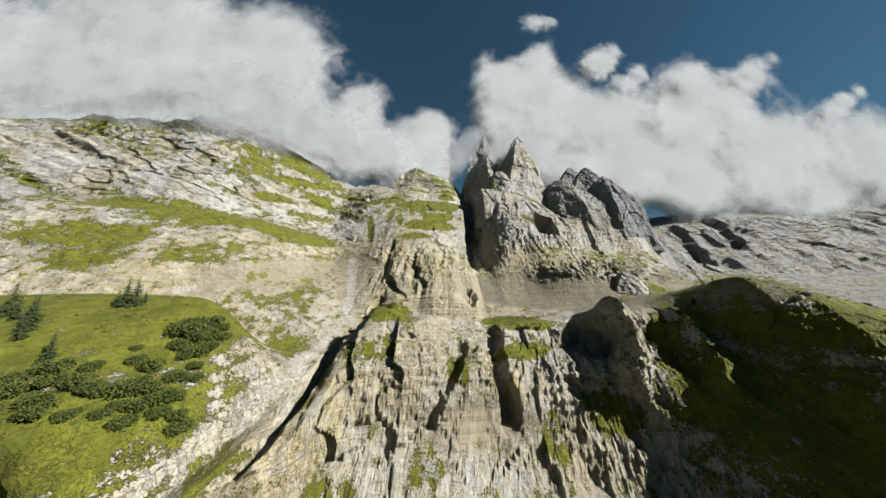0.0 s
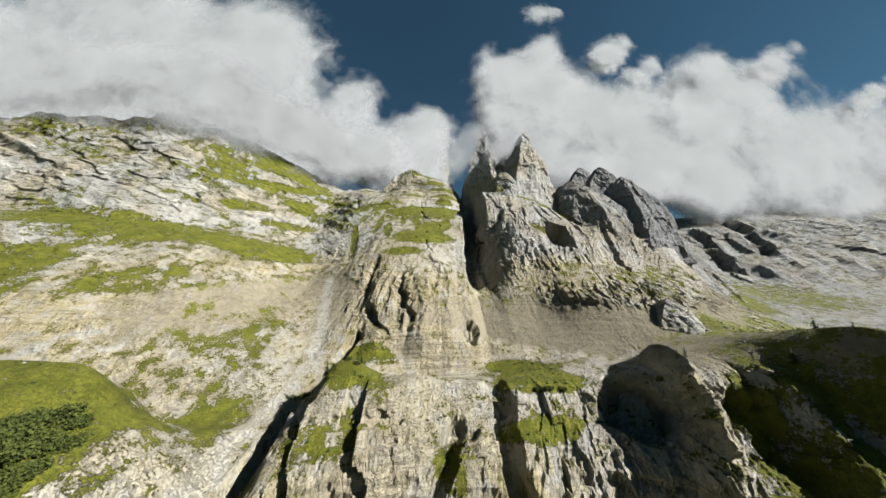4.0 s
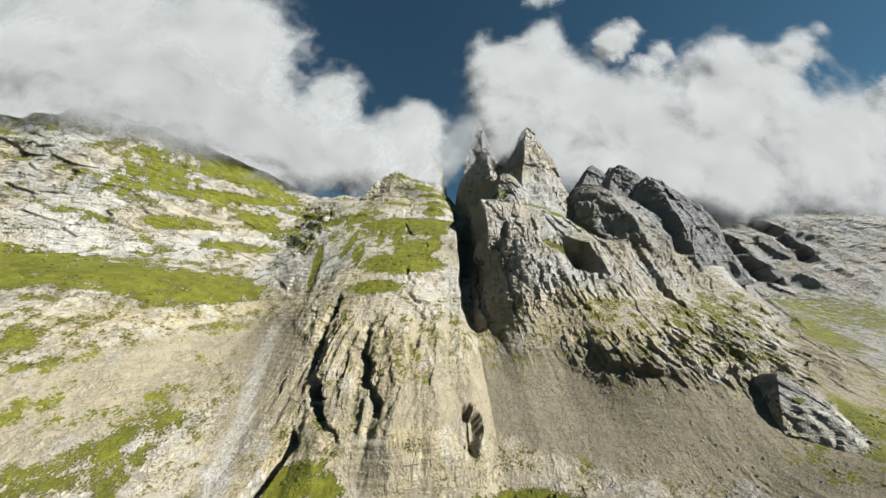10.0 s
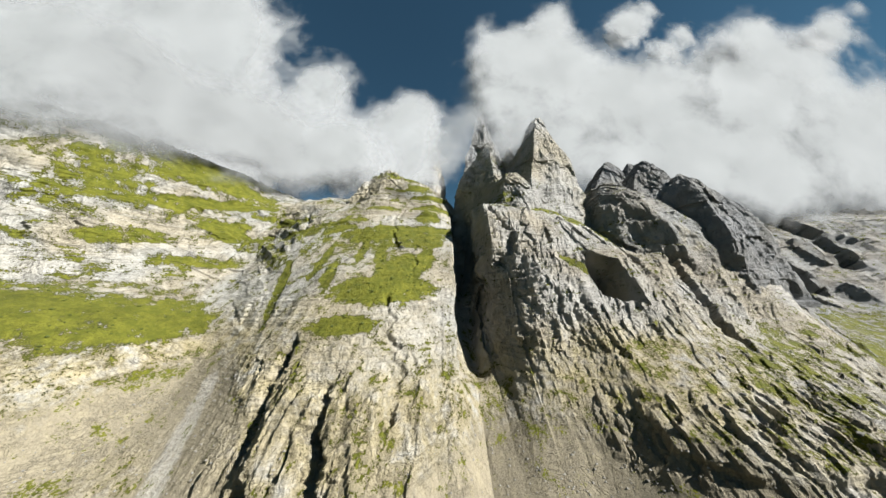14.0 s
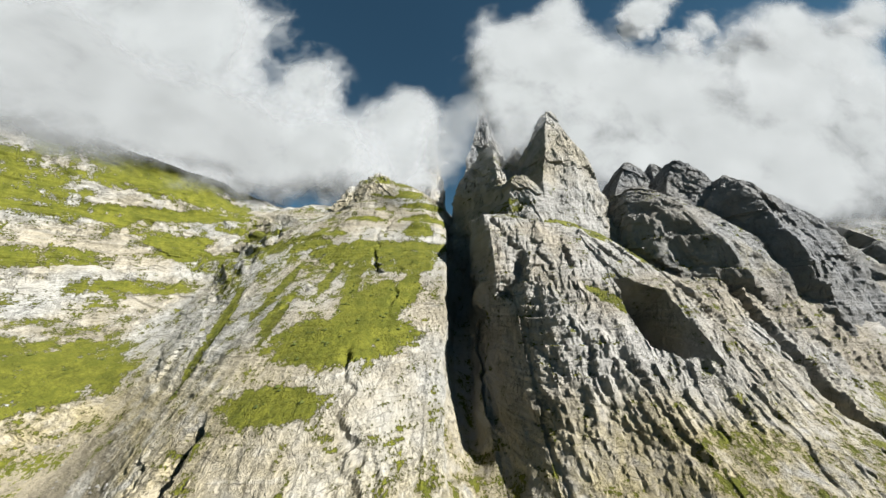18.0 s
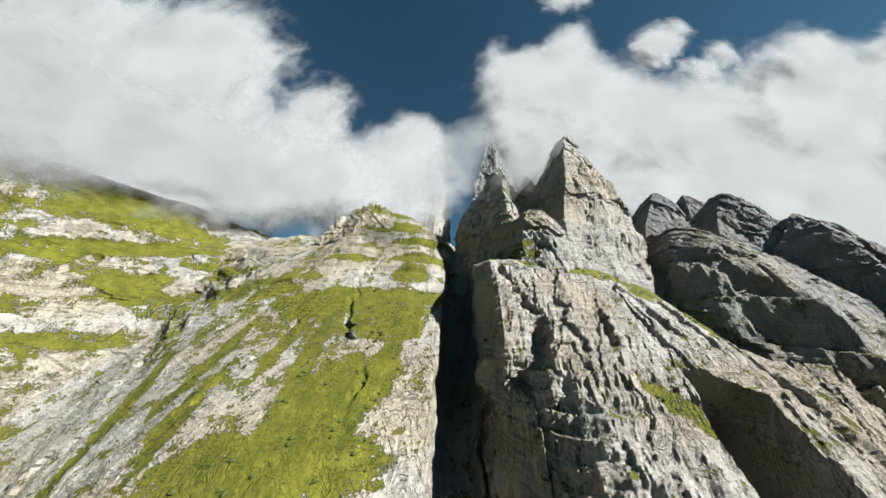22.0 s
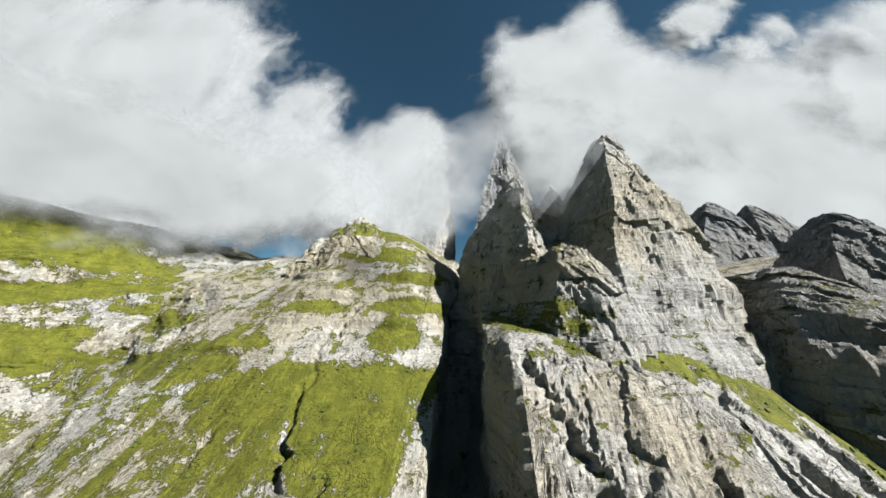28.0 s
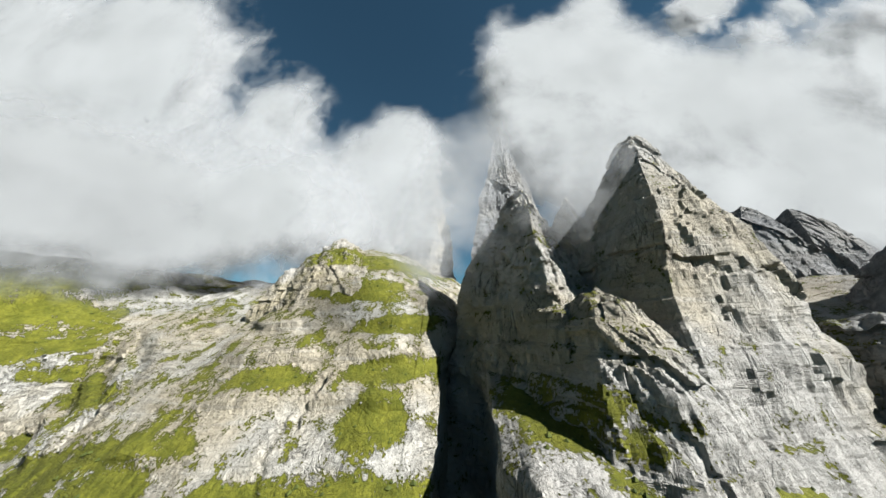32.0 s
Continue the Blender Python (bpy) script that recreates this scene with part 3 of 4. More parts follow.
    D += band * (0.4 + 3.4 * smooth(-0.1, 0.4, fbm(X * 0.08, X * 0, X * 0, 3, 105))) * smooth(brink - 4, brink - 2.5, Z) * (1 - smooth(brink, brink + 10, Z))
    D += smooth(140, 180, X) * (1 - smooth(300, 330, X)) * smooth(212, 224, Z) * (1 - smooth(250, 275, Z)) * (1.6 * ribs(fu / 6.0, fv / 7.0, 213, 0.45) + 1.6 * facets(fu / 7.0, fv / 6.0, 209))
    D += smooth(330, 480, X) * smooth(0.06, 0.25, steep) * (13 * ridged((X + 0.5 * Z) * 0.012, Y * 0.005, Z * 0.006, 3, 57) + 6 * facets((X + 0.5 * Z) / 62.0, Z / 48.0, 207) + 2.5 * facets((X + 0.5 * Z) / 26.0, Z / 22.0, 208) + 6 * fbm(X * 0.02, Y * 0.02, Z * 0.02, 4, 58))
    D += (0.15 + rough) * (0.42 - 0.2 * left) * fbm(X * 0.36, Y * 0.30, Z * 0.20, 3, 61, 0.65)
    for a, b, w, h in RIBS:
        D += rib(X, Z, a, b, w, h) * (front if max(a[1], b[1]) > 201 else low)
    for a, b, w, h in CLEFTS:
        D += cleft(X, Z, a, b, w, h) * (front if max(a[1], b[1]) > 201 else low)
    for a, b, w, h in NOTCHES:
        D += notch(X, Z, a, b, w, h) * front
    # the dark alcove: a slanted four-sided bite with a sheer right side
    u = (X - 146) - 0.25 * (Z - 311) + 2.0 * fbm(X * 0.12, Z * 0.12, Y * 0.03, 3, 66)
    v = (Z - 310) + 2.0 * fbm(X * 0.12, Z * 0.12, Y * 0.03, 3, 67)
    bite = np.maximum(np.abs(u) / 18, np.abs(v) / 22) + 0.28 * np.abs(u / 18 + v / 22)
    D -= (32 + 10 * np.clip(u / 15, -1, 1)) * (1 - smooth(0.90, 1.0, bite))
    # hollows that hold shade
    for x, z, rx, rz, depth in HOLLOWS:
        D -= (low if z < 201 else 1.0) * depth * smooth(0.30, 0.55, blob(X + 8 * fbm(X * 0.07, Z * 0.07, Y * 0.03, 4, 66, 0.6), Z, x, z, rx, rz))
    D *= front * smooth(-0.5, 0.5, (Y - 60) / 60)
    X2, Y2, Z2 = X + N[:, :, 0] * D * 0.6, Y + N[:, :, 1] * D, Z + N[:, :, 2] * D * 0.8
    # a jagged crest on the left flank
    Z2 = Z2 + left * smooth(405, 470, Z) * (11 * ridged(X * 0.018, Y * 0.004, Z * 0.004, 3, 101, 0.6) + 5 * fbm(X * 0.07, Y * 0.03, Z * 0.03, 3, 102))
    M = normals(X2, Y2, Z2)
    # turf grows on the gentler faces and in patches of its own
    up = M[:, :, 2]
    grass = 0.30 * smooth(0.42, 0.75, up) + 0.10 * fbm(X * 0.02, Y * 0.02, Z * 0.02, 3, 81) + turf
    grass += meadow * 0.8 + np.clip(valley, 0, 1) * 0.35
    grass += left * 0.22 * smooth(0.0, 0.35, fbm(X * 0.03, Y * 0.02, Z * 0.05, 3, 94))
    seam = smooth(0.45, 0.8, ridged(lean * 0.045, Y * 0.004, Z * 0.006, 2, 96))
    grass += 0.26 * slabs * smooth(285, 310, Z) * seam * smooth(-0.3, 0.3, fbm(X * 0.02, Y * 0.02, Z * 0.02, 2, 99))
    grass -= scree * 0.55
    grass += 0.36 * left * smooth(270, 300, Z) * smooth(-0.2, 0.2, fbm(dip * 0.05, X * 0.006, Y * 0.006, 2, 92))
    grass += 0.16 * smooth(-95, -70, X) * (1 - smooth(30, 38, X)) * smooth(300, 350, Z) * smooth(-0.2, 0.3, fbm(X * 0.03, Y * 0.02, Z * 0.012, 3, 93))
    warm = np.clip(0.5 * (1 - smooth(235, 290, Z)) * (1 - smooth(330, 400, X)) + blob(X, Z, -30, 225, 80, 42) * 0.4 + blob(X, Z, -230, 235, 110, 50) * 0.5 + blob(X, Z, -145, 262, 70, 30) * 1.0 + blob(X, Z, 150, 262, 60, 16) * 0.9 + blob(X, Z, -70, 150, 14, 40) + blob(X, Z, -10, 238, 60, 16) * 0.6 + blob(X, Z, -170, 225, 60, 40) * 0.45 + blob(X, Z, 110, 250, 50, 14) * 0.5 + blob(X, Z, -60, 285, 40, 14) * 0.5 + blob(X, Z, 40, 150, 20, 14) * 0.6, 0, 1)
    chute = smooth(0.1, 0.5, 1 - along(X, Z, (-112, 252), (-92, 196))[0] / 8) + 0.5 * smooth(0.1, 0.5, 1 - along(X, Z, (-92, 196), (-98, 120))[0] / 5)
    grass += 0.20 * smooth(140, 190, X) * (1 - smooth(300, 340, X)) * smooth(206, 216, Z) * (1 - smooth(256, 282, Z))
    grass -= chute
    scree = np.clip(scree + 0.42 * dust, 0, 1)
    return X2, Y2, Z2, np.clip(grass, 0, 1), scree, warm, np.clip(0.6 * chute, 0, 1)


# turf patches: x, z, half width, half height, tilt, strength
GRASS = [
    (-187, 286, 22, 15, 0.0, 0.5), (-166, 283, 24, 8, -0.1, 0.45), (-262, 408, 24, 9, 0.25, 0.6), (-223, 384, 20, 8, 0.15, 0.6), (-300, 414, 20, 22, 0.3, 0.5), (-250, 466, 30, 9, 0.2, 0.6),
    (-265, 362, 22, 9, 0.1, 0.6), (-217, 340, 28, 7, 0.0, 0.6), (-240, 416, 26, 7, 0.2, 0.6), (-219, 421, 22, 5, 0.0, 0.55), (-203, 405, 16, 4, 0.0, 0.5), (-270, 299, 46, 13, 0.05, 0.5),
    (-211, 294, 26, 12, -0.1, 0.45), (-331, 262, 50, 14, 0.0, 0.6), (-300, 238, 26, 14, 0.0, 0.55), (-330, 312, 50, 12, 0.0, 0.6),
]
GRASS += [
    (-18, 304, 34, 10, 0.0, 0.9), (-10, 320, 16, 15, 0.0, 0.75), (-35, 283, 20, 5, 0.0, 0.9), (-80, 333, 4, 22, 0.05, 0.75), (-105, 307, 5, 32, 0.33, 0.75), (6, 388, 15, 10, 0.0, 0.8),
    (9, 358, 12, 14, 0.0, 0.7), (8, 330, 7, 12, 0.0, 0.7), (-50, 345, 4, 20, 0.2, 0.6), (-30, 336, 5, 16, 0.3, 0.6), (-62, 318, 5, 16, 0.3, 0.6),
    (0, 366, 32, 9, 0.0, 0.8), (-48, 367, 34, 8, 0.1, 0.75), (-30, 354, 44, 9, 0.0, 0.4), (-134, 371, 30, 6, 0.1, 0.6), (-86, 372, 16, 5, 0.2, 0.6), (8, 426, 24, 5, 0.0, 0.8), (8, 405, 24, 5, 0.0, 0.8),
]
GRASS += [
    (-47, 404, 18, 4, 0.0, 0.8), (-75, 381, 20, 4, 0.2, 0.5), (-26, 450, 32, 8, 0.0, 0.55), (-113, 379, 40, 4, 0.2, 0.6), (-20, 475, 40, 8, 0.0, 0.5), (6, 346, 16, 5, 0.0, 0.6),
    (92, 396, 36, 6, 0.0, 0.8), (165, 400, 40, 9, -0.1, 0.75), (210, 405, 30, 8, 0.0, 0.5), (128, 318, 18, 4, -0.6, 0.75), (140, 383, 32, 9, 0.0, 0.7), (182, 383, 30, 9, 0.0, 0.7), (430, 226, 70, 12, 0.1, 0.5), (600, 240, 90, 24, 0.0, 0.3),
    (-48, 194, 20, 5, 0.0, 0.9), (-38, 190, 14, 4, 0.0, 0.8), (64, 184, 25, 4, 0.0, 0.9), (57, 167, 20, 5, 0.0, 0.75), (9, 156, 8, 13, 0.2, 0.65),
]
GRASS += [
    (168, 378, 18, 12, -0.5, 0.8), (176, 358, 10, 18, 0.3, 0.75), (150, 368, 14, 8, -0.4, 0.5), (120, 390, 26, 7, 0.0, 0.8), (100, 384, 20, 4, -0.2, 0.5),
    (-160, 395, 40, 6, 0.1, 0.5), (-200, 372, 40, 6, 0.1, 0.5),
    (-300, 448, 60, 16, 0.2, 0.5), (-380, 470, 60, 22, 0.1, 0.4), (-250, 442, 40, 10, 0.1, 0.5),
    (-140, 140, 30, 26, 0.0, 0.5), (-160, 156, 50, 12, 0.0, 0.5), (-122, 150, 22, 24, 0.0, 0.45), (-185, 125, 32, 30, 0.0, 0.45), (-150, 215, 50, 18, 0.1, 0.24), (-215, 250, 50, 14, 0.1, 0.30), (-140, 262, 30, 9, 0.2, 0.26),
    (-46, 171, 16, 7, 0.2, 0.5), (67, 123, 9, 14, 0.0, 0.7), (102, 134, 16, 14, 0.0, 0.7), (148, 181, 7, 13, 0.0, 0.7), (-8, 113, 14, 8, 0.0, 0.7), (-95, 136, 6, 6, 0.0, 0.7),
    (-46, 130, 9, 6, 0.0, 0.6), (-76, 160, 6, 9, 0.0, 0.6), (192, 200, 36, 20, 0.0, 0.7), (185, 160, 60, 36, 0.0, 0.5), (262, 200, 60, 16, 0.0, 0.5), (-181, 228, 8, 8, 0.0, 0.5), (-60, 105, 16, 8, 0.0, 0.5),
]


def sheet_mesh(name, X, Y, Z, masks, material, round_edges=False):
    h, w = X.shape
    me = bpy.data.meshes.new(name)
    i = np.arange(h * w).reshape(h, w)
    quads = np.stack([i[:-1, :-1], i[:-1, 1:], i[1:, 1:], i[1:, :-1]], -1).reshape(-1, 4)
    me.vertices.add(h * w)
    me.vertices.foreach_set("co", np.stack([X, Y, Z], -1).astype(np.float32).ravel())
    me.loops.add(quads.size)
    me.loops.foreach_set("vertex_index", quads.astype(np.int32).ravel())
    me.polygons.add(len(quads))
    me.polygons.foreach_set("loop_start", np.arange(0, quads.size, 4, dtype=np.int32))
    me.polygons.foreach_set("use_smooth", np.full(len(quads), round_edges))
    me.update(calc_edges=True)
    for key, values in masks.items():
        a = me.attributes.new(key, "FLOAT", "POINT")
        a.data.foreach_set("value", values.astype(np.float32).ravel())
    me.materials.append(material)
    return new(name, me)


TX, TY, TZ, TG, TS, TW, TC = terrain()
BASE_X = loft()[0][0]
KNOT_ROW = [0, *np.cumsum(STEPS)]


def piece(name, x0, x1, k0, k1):
    """The stretch of the slopes from x0 to x1 and from profile row k0 to k1."""
    c = np.where((BASE_X >= x0) & (BASE_X <= x1))[0]
    c = slice(c[0], min(c[-1] + 2, len(BASE_X)))
    r = slice(KNOT_ROW[k0], KNOT_ROW[k1] + 1)
    # Far right slopes take the darker copy, which stands in for cloud shadow.
    return sheet_mesh(name, TX[r, c], TY[r, c], TZ[r, c], {"grass": TG[r, c], "scree": TS[r, c], "warm": TW[r, c], "chute": TC[r, c]}, M_TERRAIN_SHADE if x0 > 300 else M_WALL if x0 > 40 else M_TERRAIN)


tagged(piece("ground", -2000, -112, 0, 12), "pale limestone mountainside with grassy ledges and a meadow", "mountainside", kind="structure")
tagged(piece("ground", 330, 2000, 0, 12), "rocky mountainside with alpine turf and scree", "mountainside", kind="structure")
for name, x0, x1, label, category, parts in (
        ("rock_buttress", -112, 42, "fluted pale limestone buttress with turf ledges", "rock buttress",
         (("valley_foot", 0, 2, ""), ("front_wall", 2, 4, "pale stepped limestone wall"), ("scree_apron", 4, 6, "beige scree"), ("fluted_wall", 6, 8, "fluted limestone"), ("turf_terrace", 8, 10, "turf ledges and short walls"), ("head", 10, 12, ""))),
        ("cliff_face", 42, 330, "grey fluted limestone cliff above scree", "cliff",
         (("valley_meadow", 0, 3, "olive turf with boulders"), ("front_wall", 3, 4, "shaded rock wall"), ("scree_apron", 4, 6, "beige scree slope"), ("lower_wall", 6, 8, "fluted grey limestone"), ("upper_wall", 8, 10, ""), ("crest", 10, 12, "")))):
    top = tagged(new(name), label, category)
    for part_name, k0, k1, part_label in parts:
        tagged(piece(part_name, x0, x1, k0, k1), part_label).parent = top


def ground_at(x, y):
    """Height of the slope at x, y: the highest sheet point near by."""
    d = np.hypot(TX - x, TY - y)
    k = np.argmin(d)
    return float(TZ.ravel()[k])

# ---- rock towers: tapered bodies with ridges and ledges ----
def tower(name, apex, base_z, corners, label, category, seed, bulge=1.0, top=0.05, rough=1.0, material=None, segs=220, rings=170, group="", turf=()):
    """A pinnacle: the plan at base_z runs through the corners (x, y), which draw together at the apex."""
    cs = np.array(corners + [corners[0]], float)
    seg = np.hypot(*np.diff(cs, axis=0).T)
    s = np.concatenate([[0], np.cumsum(seg)]) / seg.sum()
    u = np.linspace(0, 1, segs, endpoint=False)
    bx, by = np.interp(u, s, cs[:, 0]), np.interp(u, s, cs[:, 1])
    cx, cy = bx.mean(), by.mean()
    f = np.linspace(0, 1, rings)[:, None]
    shrink = (1 - f**bulge) * (1 - top) + top * np.sqrt(np.clip(1 - f, 0, 1)) * 1.2
    X = (bx - cx)[None] * shrink + cx + (apex[0] - cx) * f
    Y = (by - cy)[None] * shrink + cy + (apex[1] - cy) * f
    Z = base_z + (apex[2] - base_z) * f + 0 * X
    # uneven outline: the body swells, steps back and leans as it rises
    ang = 2 * math.pi * u[None] + 0 * f
    swell = 1 + 0.17 * fbm(np.cos(ang) * 1.3 + seed, np.sin(ang) * 1.3, Z * 0.022, 3, seed + 41) * (1 - 0.3 * f)
    step = (Z + 5 * vnoise(np.cos(ang) * 1.5, np.sin(ang) * 1.5 + seed, Z * 0.02, seed + 43)) / 26.0
    swell = swell + 0.018 * (smooth(0, 0.8, step - np.floor(step)) - 0.5) * np.clip(rough, 0.6, 1.2)
    X, Y = cx + (apex[0] - cx) * f + (X - cx - (apex[0] - cx) * f) * swell, cy + (apex[1] - cy) * f + (Y - cy - (apex[1] - cy) * f) * swell
    sway = 0.03 * (apex[2] - base_z) * f * (1 - f * 0.8)
    X, Y = X + sway * vnoise(Z * 0.03, Z * 0 + seed, Z * 0, seed + 45), Y + sway * vnoise(Z * 0.03, Z * 0 + seed, Z * 0 + 5, seed + 46)
    ax, ay = cx + (apex[0] - cx) * f, cy + (apex[1] - cy) * f
    R = np.hypot(X - ax, Y - ay) + 1e-6
    nx, ny = (X - ax) / R, (Y - ay) / R
    q = seed * 7.7
    size = min(1.0, (apex[2] - base_z) / 90)
    D = 1.3 * ridged(X * 0.04 + q, Y * 0.04, Z * 0.010, 2, seed) + 0.5 * ridged(X * 0.13, Y * 0.13 + q, Z * 0.018, 2, seed + 5, 0.6)
    block = 3.0 * fbm(X * 0.06, Y * 0.06 + q, Z * 0.016, 3, seed + 21, 0.55)
    D += 0.4 * (np.floor(block) + smooth(0.7, 1.0, block - np.floor(block)))
    side = X + 0.5 * Y + 2 * fbm(X * 0.06, Y * 0.06, Z * 0.06, 2, seed + 62)
    D += 2.2 * facets(side / 17.0, Z / 34.0, seed + 60) + 1.0 * facets(side / 6.0, Z / 13.0, seed + 61)
    D += 1.0 * ribs(side / 4.0, Z / 15.0, seed + 63, 0.4) + 0.4 * ribs(side / 2.0 + 0.3, Z / 7.0, seed + 64, 0.4)
    D += 0.4 * ridged(X * 0.24 + q, Y * 0.24, Z * 0.02, 2, seed + 23)
    bed = (Z + 3 * fbm(X * 0.02, Y * 0.02, Z * 0.01, 2, seed + 3)) / 8.0
    saw = bed - np.floor(bed)
    D += 0.5 * (smooth(0, 0.75, saw) - smooth(0.82, 1, saw)) * smooth(-0.4, 0.4, fbm(X * 0.03, Y * 0.03, Z * 0.03, 2, seed + 31))
    D += 0.3 * fbm(X * 0.35, Y * 0.35, Z * 0.3, 3, seed + 9, 0.65)
    D *= rough * size * np.clip(R / 6.0, 0.05, 1.0)
    X, Y = X + nx * D, Y + ny * D
    Z = Z + smooth(0.7, 1.0, f) * 3.0 * size * fbm(X * 0.18, Y * 0.18, Z * 0.05, 3, seed + 2)
    X, Y, Z = [np.concatenate([A, A[:, :1]], 1) for A in (X, Y, Z)]
    M = normals(X, Y, Z)
    grass = 0.30 * smooth(0.45, 0.75, M[:, :, 2])
    for x, z, rx, rz, k in turf:
        grass += k * smooth(0.15, 0.65, blob(X, Z, x, z, rx, rz)) * smooth(0.1, 0.4, M[:, :, 2] + 0.2)
    zero = np.zeros_like(X)  # no scree or pale runs on the towers
    ochre = 0.55 * smooth(0.0, 0.5, fbm(X * 0.02, Y * 0.02, Z * 0.02, 3, seed + 51)) * (1 - smooth(0.35, 0.7, (Z - base_z) / (apex[2] - base_z)))
    if rings < 100:
        ob = sheet_mesh(name, X, Y, Z, {"grass": grass, "scree": zero, "warm": ochre, "chute": zero}, material or M_CRAG)
        return tagged(ob, label, category, group)
    top_ob = tagged(new(name), label, category, group)
    for part_name, r0, r1 in (("foot", 0, rings * 4 // 10), ("shaft", rings * 4 // 10, rings * 8 // 10), ("summit", rings * 8 // 10, rings - 1)):
        r = slice(r0, r1 + 1)
        sheet_mesh(part_name, X[r], Y[r], Z[r], {"grass": grass[r], "scree": zero[r], "warm": ochre[r], "chute": zero[r]}, material or M_CRAG).parent = top_ob
    return top_ob


tower("rock_pinnacle", (153, 463, 532), 360, [(84, 478), (98, 446), (114, 414), (150, 413), (182, 426), (210, 470), (220, 545), (120, 545), (76, 510)],
      "tall grey limestone pinnacle with a sharp shaded arete", "rock pinnacle", 1, 1.3, 0.24, 0.95)
tower("rock_shoulder", (121, 492, 508), 370, [(72, 470), (108, 452), (150, 480), (160, 540), (80, 545)],
      "shaded limestone shoulder beside the pinnacle", "rock shoulder", 12, 1.3, 0.15, 1.0)
tower("rock_tower", (101, 433, 439), 362, [(60, 448), (69, 424), (79, 402), (108, 394), (132, 406), (142, 432), (130, 482), (62, 482)],
      "pale limestone tower at the foot of the pinnacle", "rock tower", 2, 1.6, 0.14, 1.6, turf=[(85, 398, 20, 8, 0.5)])
tower("rock_tower", (88, 490, 515), 350, [(28, 500), (56, 466), (84, 434), (100, 446), (122, 476), (150, 540), (100, 600), (30, 570)],
      "dark fluted limestone tower half hidden in mist", "rock tower", 3, 2.0, 0.16, 1.8, turf=[(55, 430, 8, 6, 0.5), (95, 470, 12, 5, 0.5)])
tower("rock_spire", (117, 690, 745), 440, [(50, 640), (110, 630), (180, 680), (150, 760), (60, 740)],
      "slender rock spire fading into cloud", "rock spire", 4, 1.2, 0.05, 1.3, M_FAR_ROCK)
tower("rock_dome", (-60, 532, 503), 430, [(-105, 492), (-60, 480), (-20, 490), (0, 505), (5, 580), (-90, 600)],
      "pale rounded limestone head above turf ledges", "rock dome", 5, 1.35, 0.14, 1.7, turf=[(-40, 480, 50, 10, 0.5)])
tower("rock_tower", (281, 466, 464), 340, [(236, 440), (280, 424), (324, 446), (330, 515), (246, 520)],
      "rounded limestone tower on the ridge in a shade-dark colour", "rock tower", 6, 2.0, 0.34, 1.2, M_FAR_ROCK)
tower("rock_tower", (292, 434, 428), 280, [(246, 424), (282, 382), (340, 396), (372, 470), (270, 490)],
      "rounded limestone tower on the ridge in a shade-dark colour", "rock tower", 7, 2.2, 0.36, 1.2, M_FAR_ROCK)
tower("rock_peak", (306, 566, 519), 400, [(250, 530), (300, 520), (350, 550), (350, 620), (260, 620)],
      "limestone peak behind the ridge in a shade-dark colour", "rock peak", 8, 2.0, 0.34, 1.1, M_FAR_ROCK)
tower("rock_peak", (338, 562, 513), 400, [(310, 530), (345, 525), (400, 555), (390, 620), (310, 620)],
      "limestone peak behind the ridge in a shade-dark colour", "rock peak", 9, 2.0, 0.28, 1.1, M_FAR_ROCK)
tower("far_peak", (2, 705, 690), 480, [(-70, 660), (0, 650), (30, 690), (30, 760), (-60, 760)],
      "pale far peak fading into cloud", "mountain peak", 10, 1.1, 0.04, 1.3)
# The dome's shade is partly in its colour: the darkened slope material.
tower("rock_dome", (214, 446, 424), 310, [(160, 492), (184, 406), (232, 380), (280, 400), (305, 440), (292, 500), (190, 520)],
      "low limestone dome darkened in its colour to stand in for shade", "rock dome", 15, 2.6, 0.35, 1.2, M_TERRAIN_SHADE)
tower("rock_outcrop", (180, 253, 231), 203, [(160, 240), (184, 234), (208, 248), (204, 276), (166, 272)],
      "grey limestone outcrop on the scree", "rock outcrop", 13, 1.5, 0.25, 3.2, None, 130, 100)

# ---- an unseen dark slope, added to close the place behind and cut horizon light ----
def horizon_block():
    a = np.radians(np.linspace(-200, 20, 150))[None]
    f = np.linspace(0, 1, 26)[:, None]
    X = 60 + np.cos(a) * (820 + 330 * f)
    Y = 60 + np.sin(a) * (760 + 330 * f)
    Z = 30 + (400 + 70 * fbm(np.cos(a) * 3, np.sin(a) * 3, a * 0, 4, 111)) * f
    rise = fbm(X * 0.01, Y * 0.01, Z * 0.01, 4, 112)
    return sheet_mesh("backdrop", X + 25 * rise, Y + 25 * rise, Z + 22 * rise * f, {}, plain_material("horizon_block_dark", (0.022, 0.032, 0.012), (0.062, 0.070, 0.030), 0.02), True)


tagged(horizon_block(), "unseen dark slope added behind to cut light from the horizon", "mountainside", kind="structure")

